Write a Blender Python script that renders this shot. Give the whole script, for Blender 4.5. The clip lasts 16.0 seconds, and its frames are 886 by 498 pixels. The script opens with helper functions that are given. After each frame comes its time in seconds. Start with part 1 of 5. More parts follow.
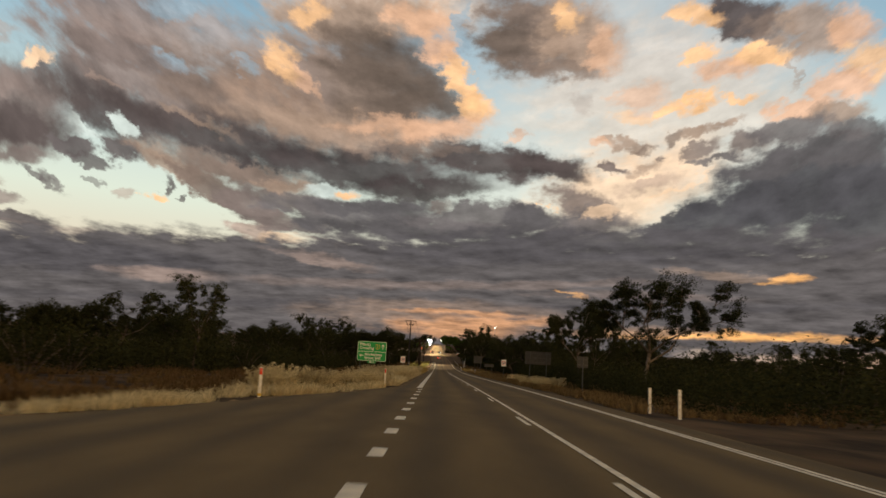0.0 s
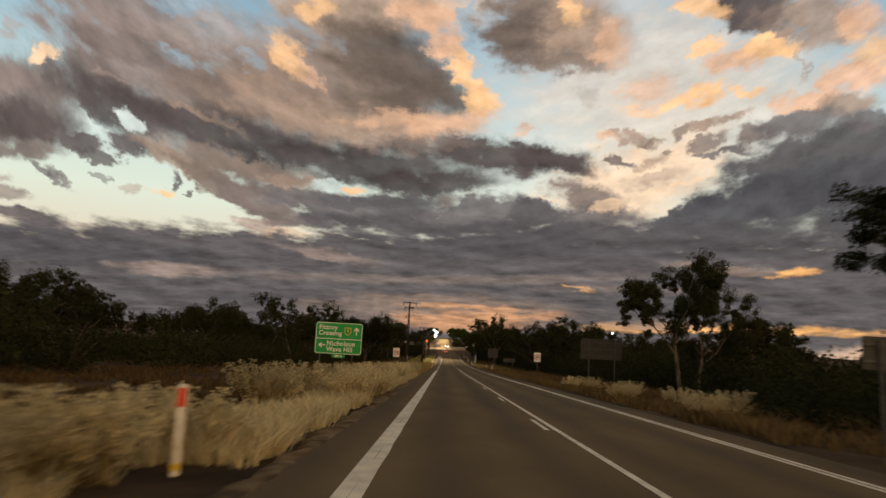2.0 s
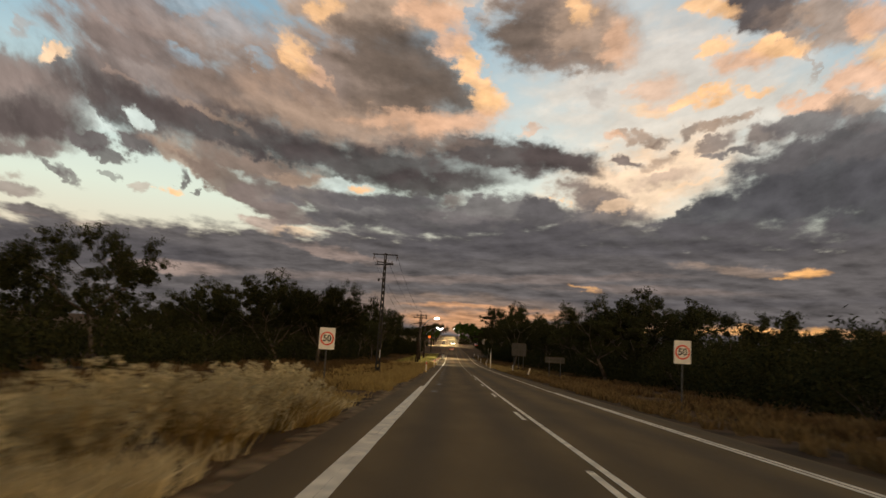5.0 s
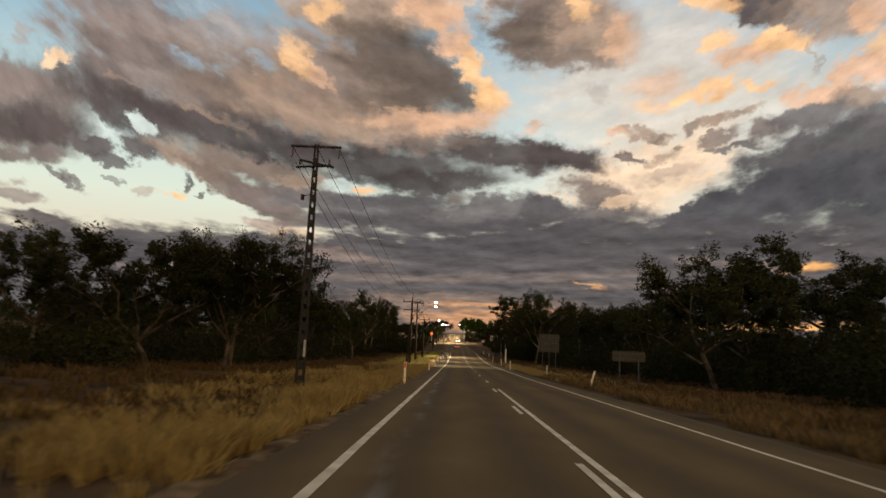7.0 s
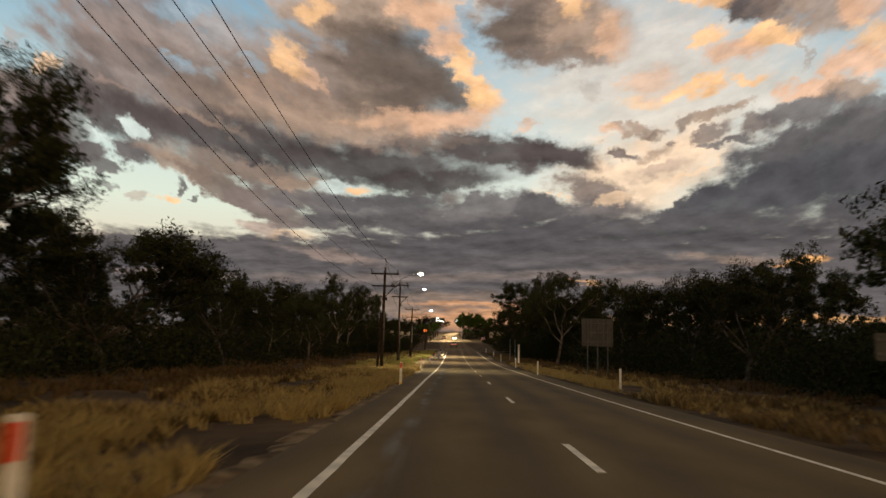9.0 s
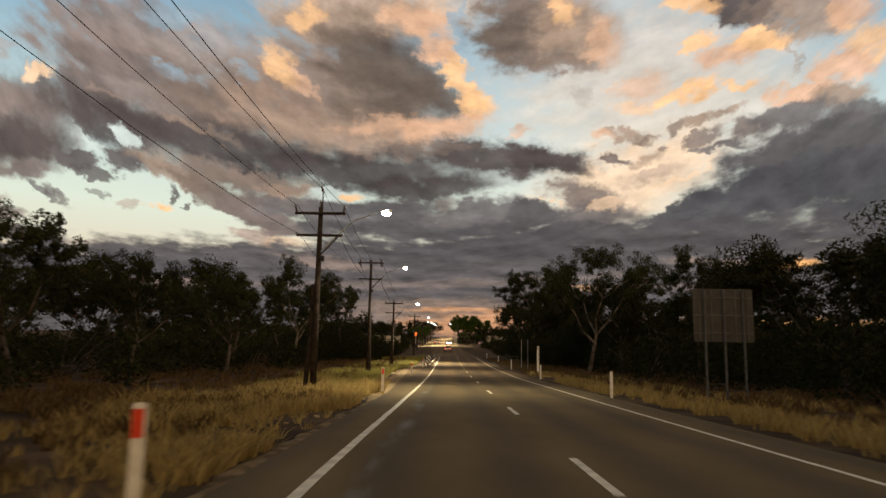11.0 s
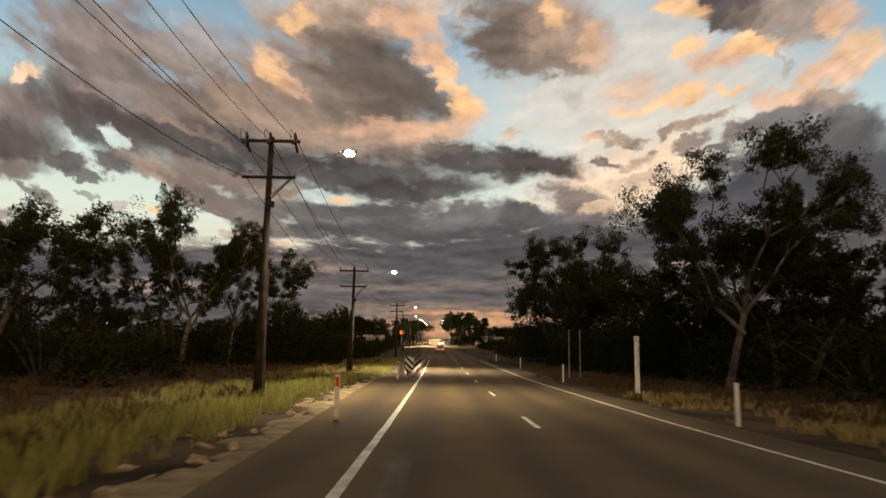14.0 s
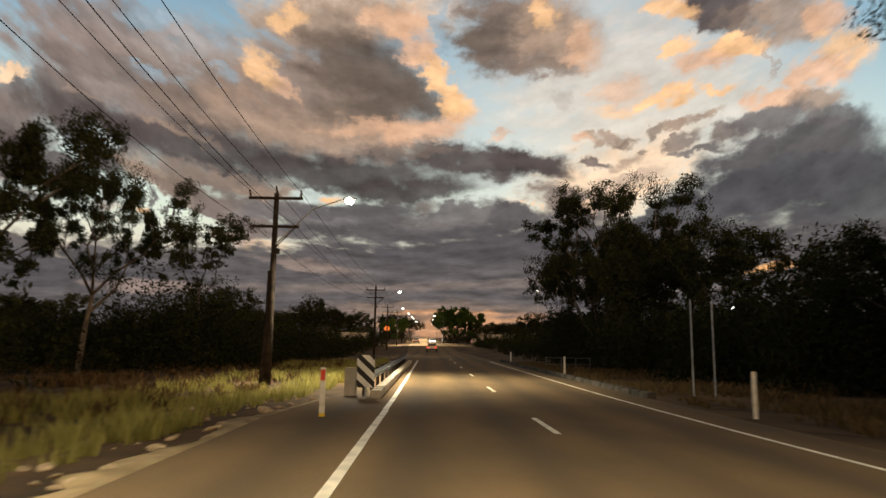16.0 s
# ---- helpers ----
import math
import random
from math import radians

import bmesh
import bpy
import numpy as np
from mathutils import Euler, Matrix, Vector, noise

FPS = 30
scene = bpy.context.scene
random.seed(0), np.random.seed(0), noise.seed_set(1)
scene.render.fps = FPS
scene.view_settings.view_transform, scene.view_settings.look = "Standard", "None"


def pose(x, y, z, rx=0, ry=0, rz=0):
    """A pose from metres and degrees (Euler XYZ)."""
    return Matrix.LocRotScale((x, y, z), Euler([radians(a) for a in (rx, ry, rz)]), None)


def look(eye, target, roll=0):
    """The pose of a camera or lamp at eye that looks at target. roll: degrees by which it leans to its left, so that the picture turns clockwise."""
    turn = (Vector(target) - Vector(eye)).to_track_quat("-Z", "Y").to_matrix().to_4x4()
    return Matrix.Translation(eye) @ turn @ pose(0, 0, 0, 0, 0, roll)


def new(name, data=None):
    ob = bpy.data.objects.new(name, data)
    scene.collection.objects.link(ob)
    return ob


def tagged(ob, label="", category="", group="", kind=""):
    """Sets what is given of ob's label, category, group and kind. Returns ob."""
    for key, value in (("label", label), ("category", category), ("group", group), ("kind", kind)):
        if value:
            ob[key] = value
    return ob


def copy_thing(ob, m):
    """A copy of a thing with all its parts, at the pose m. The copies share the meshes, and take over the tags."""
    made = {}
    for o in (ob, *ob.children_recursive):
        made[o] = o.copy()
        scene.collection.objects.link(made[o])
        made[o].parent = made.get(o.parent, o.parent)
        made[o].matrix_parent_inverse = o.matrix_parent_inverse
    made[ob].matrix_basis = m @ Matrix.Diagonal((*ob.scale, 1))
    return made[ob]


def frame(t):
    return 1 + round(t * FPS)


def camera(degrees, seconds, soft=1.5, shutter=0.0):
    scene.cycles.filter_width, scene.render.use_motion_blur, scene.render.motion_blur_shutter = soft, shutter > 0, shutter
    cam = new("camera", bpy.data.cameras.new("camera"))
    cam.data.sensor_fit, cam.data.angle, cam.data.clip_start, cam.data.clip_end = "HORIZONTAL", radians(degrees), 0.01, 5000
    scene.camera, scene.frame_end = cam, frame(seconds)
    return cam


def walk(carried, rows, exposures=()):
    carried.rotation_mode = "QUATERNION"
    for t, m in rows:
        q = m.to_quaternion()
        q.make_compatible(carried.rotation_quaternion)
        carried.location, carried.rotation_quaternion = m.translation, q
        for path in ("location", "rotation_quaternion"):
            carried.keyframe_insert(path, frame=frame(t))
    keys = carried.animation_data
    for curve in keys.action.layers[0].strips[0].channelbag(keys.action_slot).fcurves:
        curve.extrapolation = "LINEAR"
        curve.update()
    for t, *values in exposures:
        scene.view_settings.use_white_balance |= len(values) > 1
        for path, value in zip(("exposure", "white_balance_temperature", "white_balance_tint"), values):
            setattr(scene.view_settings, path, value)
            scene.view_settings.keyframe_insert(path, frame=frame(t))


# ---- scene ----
cam = camera(64.70, 16.0, shutter=0.4)


def drive(x, y, z, yaw, pitch, roll):
    return pose(x, y, z, 0, 0, yaw) @ pose(0, 0, 0, 90 + pitch) @ pose(0, 0, 0, 0, 0, roll)


PATH = [
    (0.0, drive(0.887, 0.00, 2.808, 0.030, 9.024, 3.185)),
    (0.5, drive(0.933, 9.47, 2.792, -0.038, 8.840, 3.085)),
    (1.0, drive(0.934, 18.94, 2.736, 0.061, 8.691, 3.160)),
    (1.5, drive(0.901, 28.41, 2.679, 0.246, 8.595, 3.157)),
    (2.0, drive(0.875, 37.89, 2.621, 0.528, 8.550, 3.079)),
    (2.5, drive(0.878, 47.39, 2.542, 0.837, 8.616, 3.041)),
    (3.0, drive(0.917, 56.91, 2.456, 1.105, 8.705, 3.161)),
    (3.5, drive(0.968, 66.43, 2.370, 1.254, 8.812, 3.338)),
    (4.0, drive(1.073, 75.92, 2.284, 1.254, 8.806, 3.562)),
    (4.2, drive(1.113, 79.71, 2.249, 1.163, 8.761, 3.546)),
    (6.3, drive(1.475, 119.30, 1.888, 1.287, 8.184, 3.112)),
    (6.5, drive(1.497, 122.69, 1.858, 1.357, 8.243, 2.807)),
    (7.0, drive(1.527, 131.14, 1.786, 1.424, 8.396, 2.573)),
    (7.5, drive(1.488, 139.49, 1.750, 1.435, 8.496, 2.399)),
    (8.0, drive(1.504, 147.77, 1.714, 1.367, 8.499, 2.326)),
    (8.2, drive(1.506, 151.03, 1.699, 1.305, 8.337, 2.183)),
    (10.3, drive(1.602, 184.76, 1.528, 0.683, 8.471, 1.032)),
    (10.5, drive(1.595, 187.28, 1.514, 0.638, 8.599, 1.334)),
    (11.0, drive(1.603, 193.52, 1.505, 0.485, 8.875, 1.043)),
    (11.5, drive(1.583, 199.65, 1.514, 0.300, 9.045, 0.990)),
    (12.0, drive(1.619, 205.92, 1.524, 0.290, 9.142, 0.695)),
    (12.5, drive(1.618, 212.46, 1.534, 0.178, 9.142, 0.470)),
    (13.0, drive(1.488, 219.16, 1.544, 0.094, 9.140, 0.643)),
    (13.5, drive(1.329, 225.92, 1.534, -0.099, 9.078, 0.893)),
    (14.0, drive(1.257, 232.72, 1.521, -0.267, 9.125, 1.068)),
    (14.5, drive(1.233, 239.56, 1.509, -0.385, 9.186, 1.022)),
    (15.0, drive(1.228, 246.44, 1.496, -0.549, 9.383, 1.019)),
    (15.5, drive(1.218, 253.39, 1.538, -0.883, 9.339, 0.802)),
    (16.0, drive(1.180, 260.33, 1.636, -1.058, 9.132, 0.790)),
]
walk(cam, PATH)


# ---- sky and light ----
def srgb(r, g, b):
    """Linear colour from an 8-bit display colour."""
    return tuple((c / 255 / 12.92) if c < 10.3 else ((c / 255 + 0.055) / 1.055) ** 2.4 for c in (r, g, b)) + (1.0,)


# Cloud masses, far to near: azimuth, elevation, half-sizes and tilt in degrees, tint, cover, softness and raggedness.
TINTS = {
    "veil": (226, 200, 178),
    "grey": (120, 108, 105),
    "mauve": (140, 125, 121),
    "dark": (82, 73, 73),
    "band": (70, 63, 64),
    "core": (98, 86, 79),
    "warmgrey": (152, 128, 114),
    "wisp": (102, 95, 96),
    "haze": (168, 146, 136),
    "peach": (242, 192, 142),
    "rose": (220, 175, 145),
    "brown": (126, 110, 102),
    "tan": (161, 138, 123),
    "slate": (78, 77, 82),
    "slate2": (90, 87, 90),
    "deck": (92, 88, 90),
    "deckd": (82, 79, 83),
    "pale": (222, 205, 192),
    "midgrey": (106, 101, 103),
    "streak": (146, 128, 121),
    "orange": (246, 182, 112),
    "ember": (196, 146, 110),
    "dusky": (134, 116, 106),
    "blue": (146, 166, 182),
    "cream": (244, 208, 174),
    "lilac": (160, 146, 142),
    "clear": (204, 216, 214),
}
UPPER_BANK = [
    (17.7, 21.0, 13.1, 6.54, -6, "veil", 0.42, 0.9, 0.7),
    (14.6, 14.2, 8.0, 3.34, 18, "cream", 0.75, 0.9, 0.6),
    (-6.9, 27.5, 9.4, 2.44, 3, "veil", 0.8, 0.8, 0.7),
    (-27.2, 23.4, 5.4, 2.73, 2, "mauve", 0.92, 0.7, 0.6),
    (-24.1, 20.0, 9.2, 3.34, -13, "mauve", 0.94, 0.7, 0.6),
    (-20.1, 23.1, 4.9, 2.90, -5, "lilac", 0.8, 0.9, 0.8),
    (-29.1, 18.6, 3.7, 2.02, -7, "grey", 0.85, 0.8, 0.7),
    (-16.1, 19.4, 9.2, 2.84, -13, "brown", 0.9, 0.8, 0.6),
    (-9.7, 20.9, 9.1, 4.96, -5, "warmgrey", 0.92, 0.8, 0.5),
    (-8.8, 26.5, 8.3, 2.05, 4, "tan", 0.85, 0.8, 0.7),
    (-8.1, 17.9, 10.5, 2.01, -2, "tan", 0.75, 0.9, 0.5),
    (-23.4, 24.9, 3.0, 0.71, 8, "blue", 0.8, 0.9, 0.9),
    (-23.2, 21.3, 2.0, 0.74, -1, "blue", 0.75, 0.9, 0.9),
    (-17.5, 22.1, 1.1, 0.52, -20, "blue", 0.55, 0.9, 0.9),
    (-27.6, 18.9, 1.6, 0.29, -13, "haze", 0.65, 1, 0.9),
    (-26.8, 17.0, 7.8, 1.66, -15, "dark", 0.9, 1.1, 0.6),
    (-26.3, 21.2, 4.9, 0.81, -5, "grey", 0.7, 0.9, 0.7),
    (-18.5, 16.4, 9.0, 1.74, -6, "dark", 0.92, 1, 0.5),
    (-20.4, 17.5, 3.4, 0.39, -17, "tan", 0.55, 1, 0.8),
    (-8.1, 15.2, 12.1, 1.81, 0, "band", 0.94, 1, 0.5),
    (-2.5, 13.8, 7.1, 1.10, 3, "band", 0.92, 0.8, 0.7),
    (3.5, 16.3, 8.2, 1.49, -5, "dark", 0.94, 0.8, 0.6),
    (8.0, 16.0, 3.9, 0.94, -11, "dark", 0.94, 0.7, 0.6),
    (-2.7, 16.9, 5.7, 0.54, 1, "brown", 0.6, 1, 0.5),
]
MIDDLE_BANK = [
    (-4.8, 22.7, 6.4, 3.62, -23, "core", 0.9, 1.15, 0.5),
    (-1.3, 21.0, 3.6, 1.80, -27, "core", 0.8, 1.1, 0.6),
    (-8.5, 23.6, 3.6, 2.56, -4, "core", 0.6, 1, 0.6),
    (-6.3, 19.8, 4.8, 1.15, -7, "core", 0.6, 1, 0.6),
    (-12.6, 21.4, 3.2, 1.60, -22, "grey", 0.5, 1, 0.7),
    (0.9, 22.7, 3.5, 0.93, -51, "peach", 0.9, 0.9, 0.6),
    (1.8, 20.3, 1.3, 1.59, 2, "peach", 0.85, 0.8, 0.7),
    (-0.9, 18.6, 4.5, 1.08, 10, "rose", 0.85, 1.2, 0.6),
    (-5.0, 18.9, 4.3, 0.63, 7, "rose", 0.6, 1, 0.6),
    (-14.8, 23.0, 2.4, 0.92, -50, "peach", 0.75, 1.2, 0.6),
    (-12.6, 21.4, 1.8, 0.55, -42, "rose", 0.55, 1, 0.8),
    (-12.3, 26.5, 1.5, 1.06, 7, "peach", 0.75, 0.9, 0.8),
    (-3.0, 27.0, 3.1, 1.49, 3, "rose", 0.8, 0.9, 0.8),
    (-1.5, 25.1, 2.1, 1.23, -24, "rose", 0.8, 0.9, 0.8),
    (0.4, 26.5, 0.8, 2.29, 6, "blue", 0.8, 0.7, 0.7),
    (5.6, 18.4, 1.1, 0.45, 20, "rose", 0.6, 0.9, 0.9),
]
LEFT_BANK = [
    (-28.8, 15.7, 1.6, 0.57, -27, "clear", 0.9, 0.7, 0.9),
    (-25.7, 16.3, 1.2, 0.55, -27, "clear", 0.9, 0.7, 0.9),
    (-33.5, 15.6, 4.3, 3.41, 1, "grey", 0.95, 0.8, 0.6),
    (-32.9, 14.8, 4.0, 1.64, 3, "dark", 0.9, 1, 0.6),
    (-34.0, 17.7, 2.2, 1.39, -2, "mauve", 0.8, 0.8, 0.7),
    (-33.1, 12.7, 3.2, 0.70, 11, "grey", 0.9, 0.7, 0.8),
    (-28.9, 14.2, 1.4, 0.74, -11, "wisp", 0.95, 0.5, 0.9),
    (-25.9, 14.5, 1.8, 1.01, -18, "wisp", 0.95, 0.5, 0.9),
    (-27.7, 13.3, 1.6, 0.41, -10, "wisp", 0.85, 0.6, 0.9),
    (-31.2, 11.8, 1.4, 0.28, -19, "wisp", 0.8, 0.7, 0.9),
    (-29.9, 11.4, 1.1, 0.36, -37, "wisp", 0.8, 0.7, 0.9),
    (-22.6, 12.1, 0.5, 0.93, 28, "wisp", 0.85, 0.6, 0.9),
    (-20.8, 11.4, 0.4, 0.43, 7, "wisp", 0.8, 0.7, 0.9),
    (-26.9, 11.8, 0.6, 0.25, -32, "wisp", 0.6, 0.8, 0.9),
    (-25.0, 11.0, 1.0, 0.46, 13, "haze", 0.6, 0.9, 0.9),
    (-23.1, 10.9, 0.8, 0.43, 8, "peach", 0.9, 0.8, 0.9),
    (-33.3, 9.7, 2.3, 0.43, -8, "mauve", 0.8, 0.7, 0.8),
    (-32.0, 8.2, 3.2, 0.52, -3, "wisp", 0.95, 0.6, 0.7),
    (-34.0, 10.5, 1.1, 0.31, 4, "haze", 0.6, 0.9, 0.9),
    (-27.0, 7.8, 6.4, 0.33, 0, "haze", 0.5, 1, 0.8),
    (-32.4, 19.4, 1.0, 0.53, 18, "cream", 0.95, 0.7, 0.8),
    (-34.7, 20.3, 1.3, 0.41, 10, "haze", 0.5, 1, 0.9),
]
LEFT_FRINGE = [
    (-18.3, 14.0, 7.4, 1.06, -10, "brown", 0.85, 0.9, 0.7),
    (-13.6, 12.0, 5.0, 0.99, -9, "grey", 0.9, 0.7, 0.8),
    (-22.3, 13.8, 3.6, 0.95, -19, "tan", 0.85, 0.7, 0.8),
    (-19.0, 12.5, 4.1, 0.97, -27, "brown", 0.92, 0.6, 0.8),
    (-15.9, 11.3, 3.3, 0.99, -25, "grey", 0.92, 0.6, 0.9),
    (-16.7, 13.9, 5.6, 0.75, -2, "brown", 0.85, 0.8, 0.7),
    (-13.0, 13.3, 2.8, 0.59, -0, "tan", 0.85, 0.8, 0.7),
    (-10.0, 13.1, 2.2, 0.68, 2, "clear", 0.85, 0.7, 0.8),
    (-8.9, 13.0, 0.9, 0.41, 5, "peach", 0.9, 0.8, 0.8),
    (-15.2, 9.4, 2.1, 0.67, -1, "haze", 0.85, 0.8, 1),
    (-13.1, 9.0, 1.8, 0.54, -0, "cream", 0.7, 0.9, 1),
    (-10.9, 10.1, 1.9, 0.55, -0, "grey", 0.85, 0.7, 0.9),
    (-9.1, 8.7, 3.2, 0.32, -14, "haze", 0.7, 0.9, 0.9),
    (-7.8, 7.6, 2.6, 0.23, -10, "streak", 0.7, 1, 0.9),
]
TOP_CLOUDS = [
    (6.2, 26.4, 5.0, 3.35, -6, "brown", 0.97, 0.7, 0.6),
    (10.5, 26.0, 4.2, 2.91, -16, "tan", 0.94, 0.8, 0.7),
    (4.5, 25.6, 2.9, 1.88, -0, "core", 0.75, 0.9, 0.5),
    (8.7, 23.8, 4.0, 0.76, -5, "brown", 0.7, 0.8, 0.7),
    (10.0, 27.2, 1.1, 1.06, -2, "peach", 0.7, 1, 0.7),
    (12.9, 25.0, 1.4, 1.89, -3, "rose", 0.6, 1, 0.8),
    (11.3, 21.2, 1.0, 1.12, -1, "mauve", 0.28, 1, 0.9),
    (23.6, 26.5, 3.6, 1.69, -14, "dark", 0.96, 0.6, 0.6),
    (25.8, 25.5, 2.3, 1.29, -9, "brown", 0.75, 0.9, 0.7),
    (19.8, 27.1, 2.3, 0.92, -14, "peach", 0.85, 0.8, 0.9),
    (28.9, 24.9, 2.7, 1.85, -10, "tan", 0.85, 0.8, 0.8),
    (31.1, 24.8, 1.5, 1.53, -11, "rose", 0.8, 0.9, 0.8),
    (32.1, 22.4, 2.1, 1.11, -10, "peach", 0.8, 0.9, 0.9),
    (24.8, 23.7, 2.7, 0.87, 0, "peach", 0.92, 0.8, 0.9),
    (22.7, 22.8, 2.1, 0.90, 4, "rose", 0.8, 0.9, 0.9),
    (20.4, 24.0, 1.5, 0.76, 19, "peach", 0.85, 0.8, 0.9),
    (27.1, 22.4, 0.3, 1.24, -8, "tan", 0.45, 1, 0.9),
]
PUFFS = [
    (15.9, 21.4, 2.3, 1.19, 1, "rose", 0.6, 0.9, 1),
    (15.5, 20.0, 2.3, 0.60, -3, "peach", 0.5, 1, 1),
    (18.3, 20.3, 1.3, 0.55, 1, "peach", 0.85, 0.8, 0.9),
    (20.5, 20.8, 1.7, 0.76, 15, "peach", 0.92, 0.8, 0.9),
    (23.5, 21.0, 1.0, 0.36, -6, "peach", 0.8, 0.9, 0.9),
    (30.1, 21.3, 2.3, 1.15, -3, "rose", 0.85, 0.8, 1),
    (27.4, 19.9, 2.3, 0.72, 6, "rose", 0.85, 0.8, 1),
    (29.6, 19.3, 2.2, 0.86, 1, "tan", 0.88, 0.8, 1),
    (14.7, 17.9, 2.1, 0.57, 0, "tan", 0.85, 0.8, 1),
    (16.1, 17.8, 0.8, 0.35, -2, "brown", 0.6, 0.9, 1),
    (18.4, 18.0, 1.0, 0.51, 2, "brown", 0.8, 0.8, 1),
    (20.1, 18.3, 1.3, 0.51, 4, "tan", 0.85, 0.8, 1),
    (22.3, 18.9, 1.7, 0.51, 14, "tan", 0.85, 0.8, 1),
    (12.6, 17.9, 1.0, 0.53, -1, "rose", 0.65, 0.9, 1),
    (13.6, 16.0, 1.5, 0.53, -11, "grey", 0.95, 0.7, 0.8),
    (16.2, 16.1, 1.8, 0.57, 13, "tan", 0.75, 0.9, 1),
    (17.5, 16.7, 0.5, 0.25, -32, "grey", 0.7, 0.9, 1),
    (16.8, 14.6, 2.6, 0.61, 9, "haze", 0.6, 1, 1),
    (20.7, 17.1, 1.4, 0.51, 17, "grey", 0.85, 0.8, 1),
    (23.2, 17.3, 2.3, 0.72, 17, "grey", 0.88, 0.8, 1),
    (21.9, 16.3, 2.1, 0.38, 3, "midgrey", 0.9, 0.8, 0.9),
]
RIGHT_BANK = [
    (31.8, 11.8, 5.4, 4.28, 0, "slate", 0.96, 0.7, 0.5),
    (27.6, 13.9, 7.5, 3.49, 7, "slate", 0.97, 0.6, 0.6),
    (29.5, 16.7, 4.9, 1.58, 0, "slate2", 0.95, 0.7, 0.7),
    (26.6, 18.4, 3.1, 0.81, 10, "midgrey", 0.88, 0.8, 0.9),
    (30.8, 18.0, 2.5, 0.85, -1, "midgrey", 0.85, 0.8, 0.9),
    (23.0, 12.2, 6.1, 2.12, 20, "slate", 0.95, 0.7, 0.7),
    (19.0, 11.7, 3.4, 0.83, 23, "slate", 0.92, 0.7, 0.8),
    (25.2, 15.5, 3.1, 1.00, 15, "slate2", 0.9, 0.8, 0.8),
    (19.2, 14.4, 2.6, 0.26, 27, "cream", 0.6, 1, 1),
    (-8.0, 11.1, 7.0, 1.56, -4, "midgrey", 0.94, 0.6, 0.8),
    (-5.7, 12.3, 5.7, 0.64, 5, "slate2", 0.85, 0.7, 0.8),
    (-0.5, 10.6, 13.8, 1.02, 2, "slate2", 0.95, 0.7, 0.7),
    (-14.4, 10.3, 2.7, 0.72, -7, "grey", 0.85, 0.7, 0.9),
    (-4.2, 12.0, 4.3, 1.01, 1, "slate2", 0.92, 0.7, 0.9),
    (2.5, 11.7, 5.6, 1.29, 5, "midgrey", 0.94, 0.6, 0.8),
    (-0.9, 12.5, 1.2, 0.55, 3, "grey", 0.75, 0.8, 0.9),
    (11.1, 13.3, 3.6, 1.17, -6, "grey", 0.9, 0.7, 0.8),
    (11.1, 11.7, 5.3, 1.35, 0, "midgrey", 0.95, 0.7, 0.8),
    (7.0, 11.8, 2.8, 0.91, 1, "slate2", 0.95, 0.7, 0.8),
    (8.2, 12.9, 0.6, 0.27, -19, "peach", 0.75, 0.9, 0.9),
    (13.0, 12.6, 1.9, 0.49, 8, "cream", 0.6, 0.9, 1),
]
LOW_DECK = [
    (-1.0, 4.9, 64.9, 4.87, 2, "deck", 1, 0.25, 0.5),
    (-28.5, 6.0, 11.1, 1.26, 2, "deckd", 0.95, 0.6, 0.8),
    (15.4, 9.9, 18.1, 1.55, 0, "deckd", 0.95, 0.7, 0.7),
    (3.2, 9.1, 11.6, 1.40, 3, "deckd", 0.9, 0.8, 0.8),
    (-22.1, 5.3, 4.5, 0.53, 1, "streak", 0.8, 1, 0.9),
    (-9.7, 7.5, 4.1, 0.41, -8, "streak", 0.7, 1, 1),
    (-7.3, 5.7, 11.5, 0.41, 2, "grey", 0.7, 1, 0.9),
    (22.4, 7.6, 4.1, 0.38, -4, "tan", 0.5, 1, 0.9),
    (27.0, 7.3, 1.5, 0.42, 4, "orange", 0.75, 1, 1),
    (10.1, 5.8, 1.2, 0.18, -16, "orange", 0.8, 1, 1),
    (4.3, 6.3, 13.8, 0.37, 3, "grey", 0.7, 1, 0.9),
    (15.5, 5.8, 8.5, 0.38, -0, "grey", 0.7, 1, 0.9),
]
HORIZON = [
    (-1.0, 4.2, 41.6, 0.42, 2, "deckd", 0.7, 1, 0.9),
    (-0.2, 3.6, 10.6, 1.20, 1, "dusky", 0.85, 1, 0.9),
    (1.2, 2.7, 5.5, 0.92, 1, "ember", 0.9, 1, 0.8),
    (2.1, 3.9, 5.5, 0.23, 0, "ember", 0.85, 1, 0.9),
    (-2.1, 4.4, 6.9, 0.28, 1, "dusky", 0.7, 1, 0.9),
    (5.8, 3.4, 4.1, 0.41, 3, "ember", 0.8, 1, 0.9),
    (22.8, 3.0, 12.7, 0.38, 1, "orange", 0.9, 1, 0.9),
    (17.2, 3.1, 4.6, 0.41, 2, "dusky", 0.8, 1, 0.8),
]


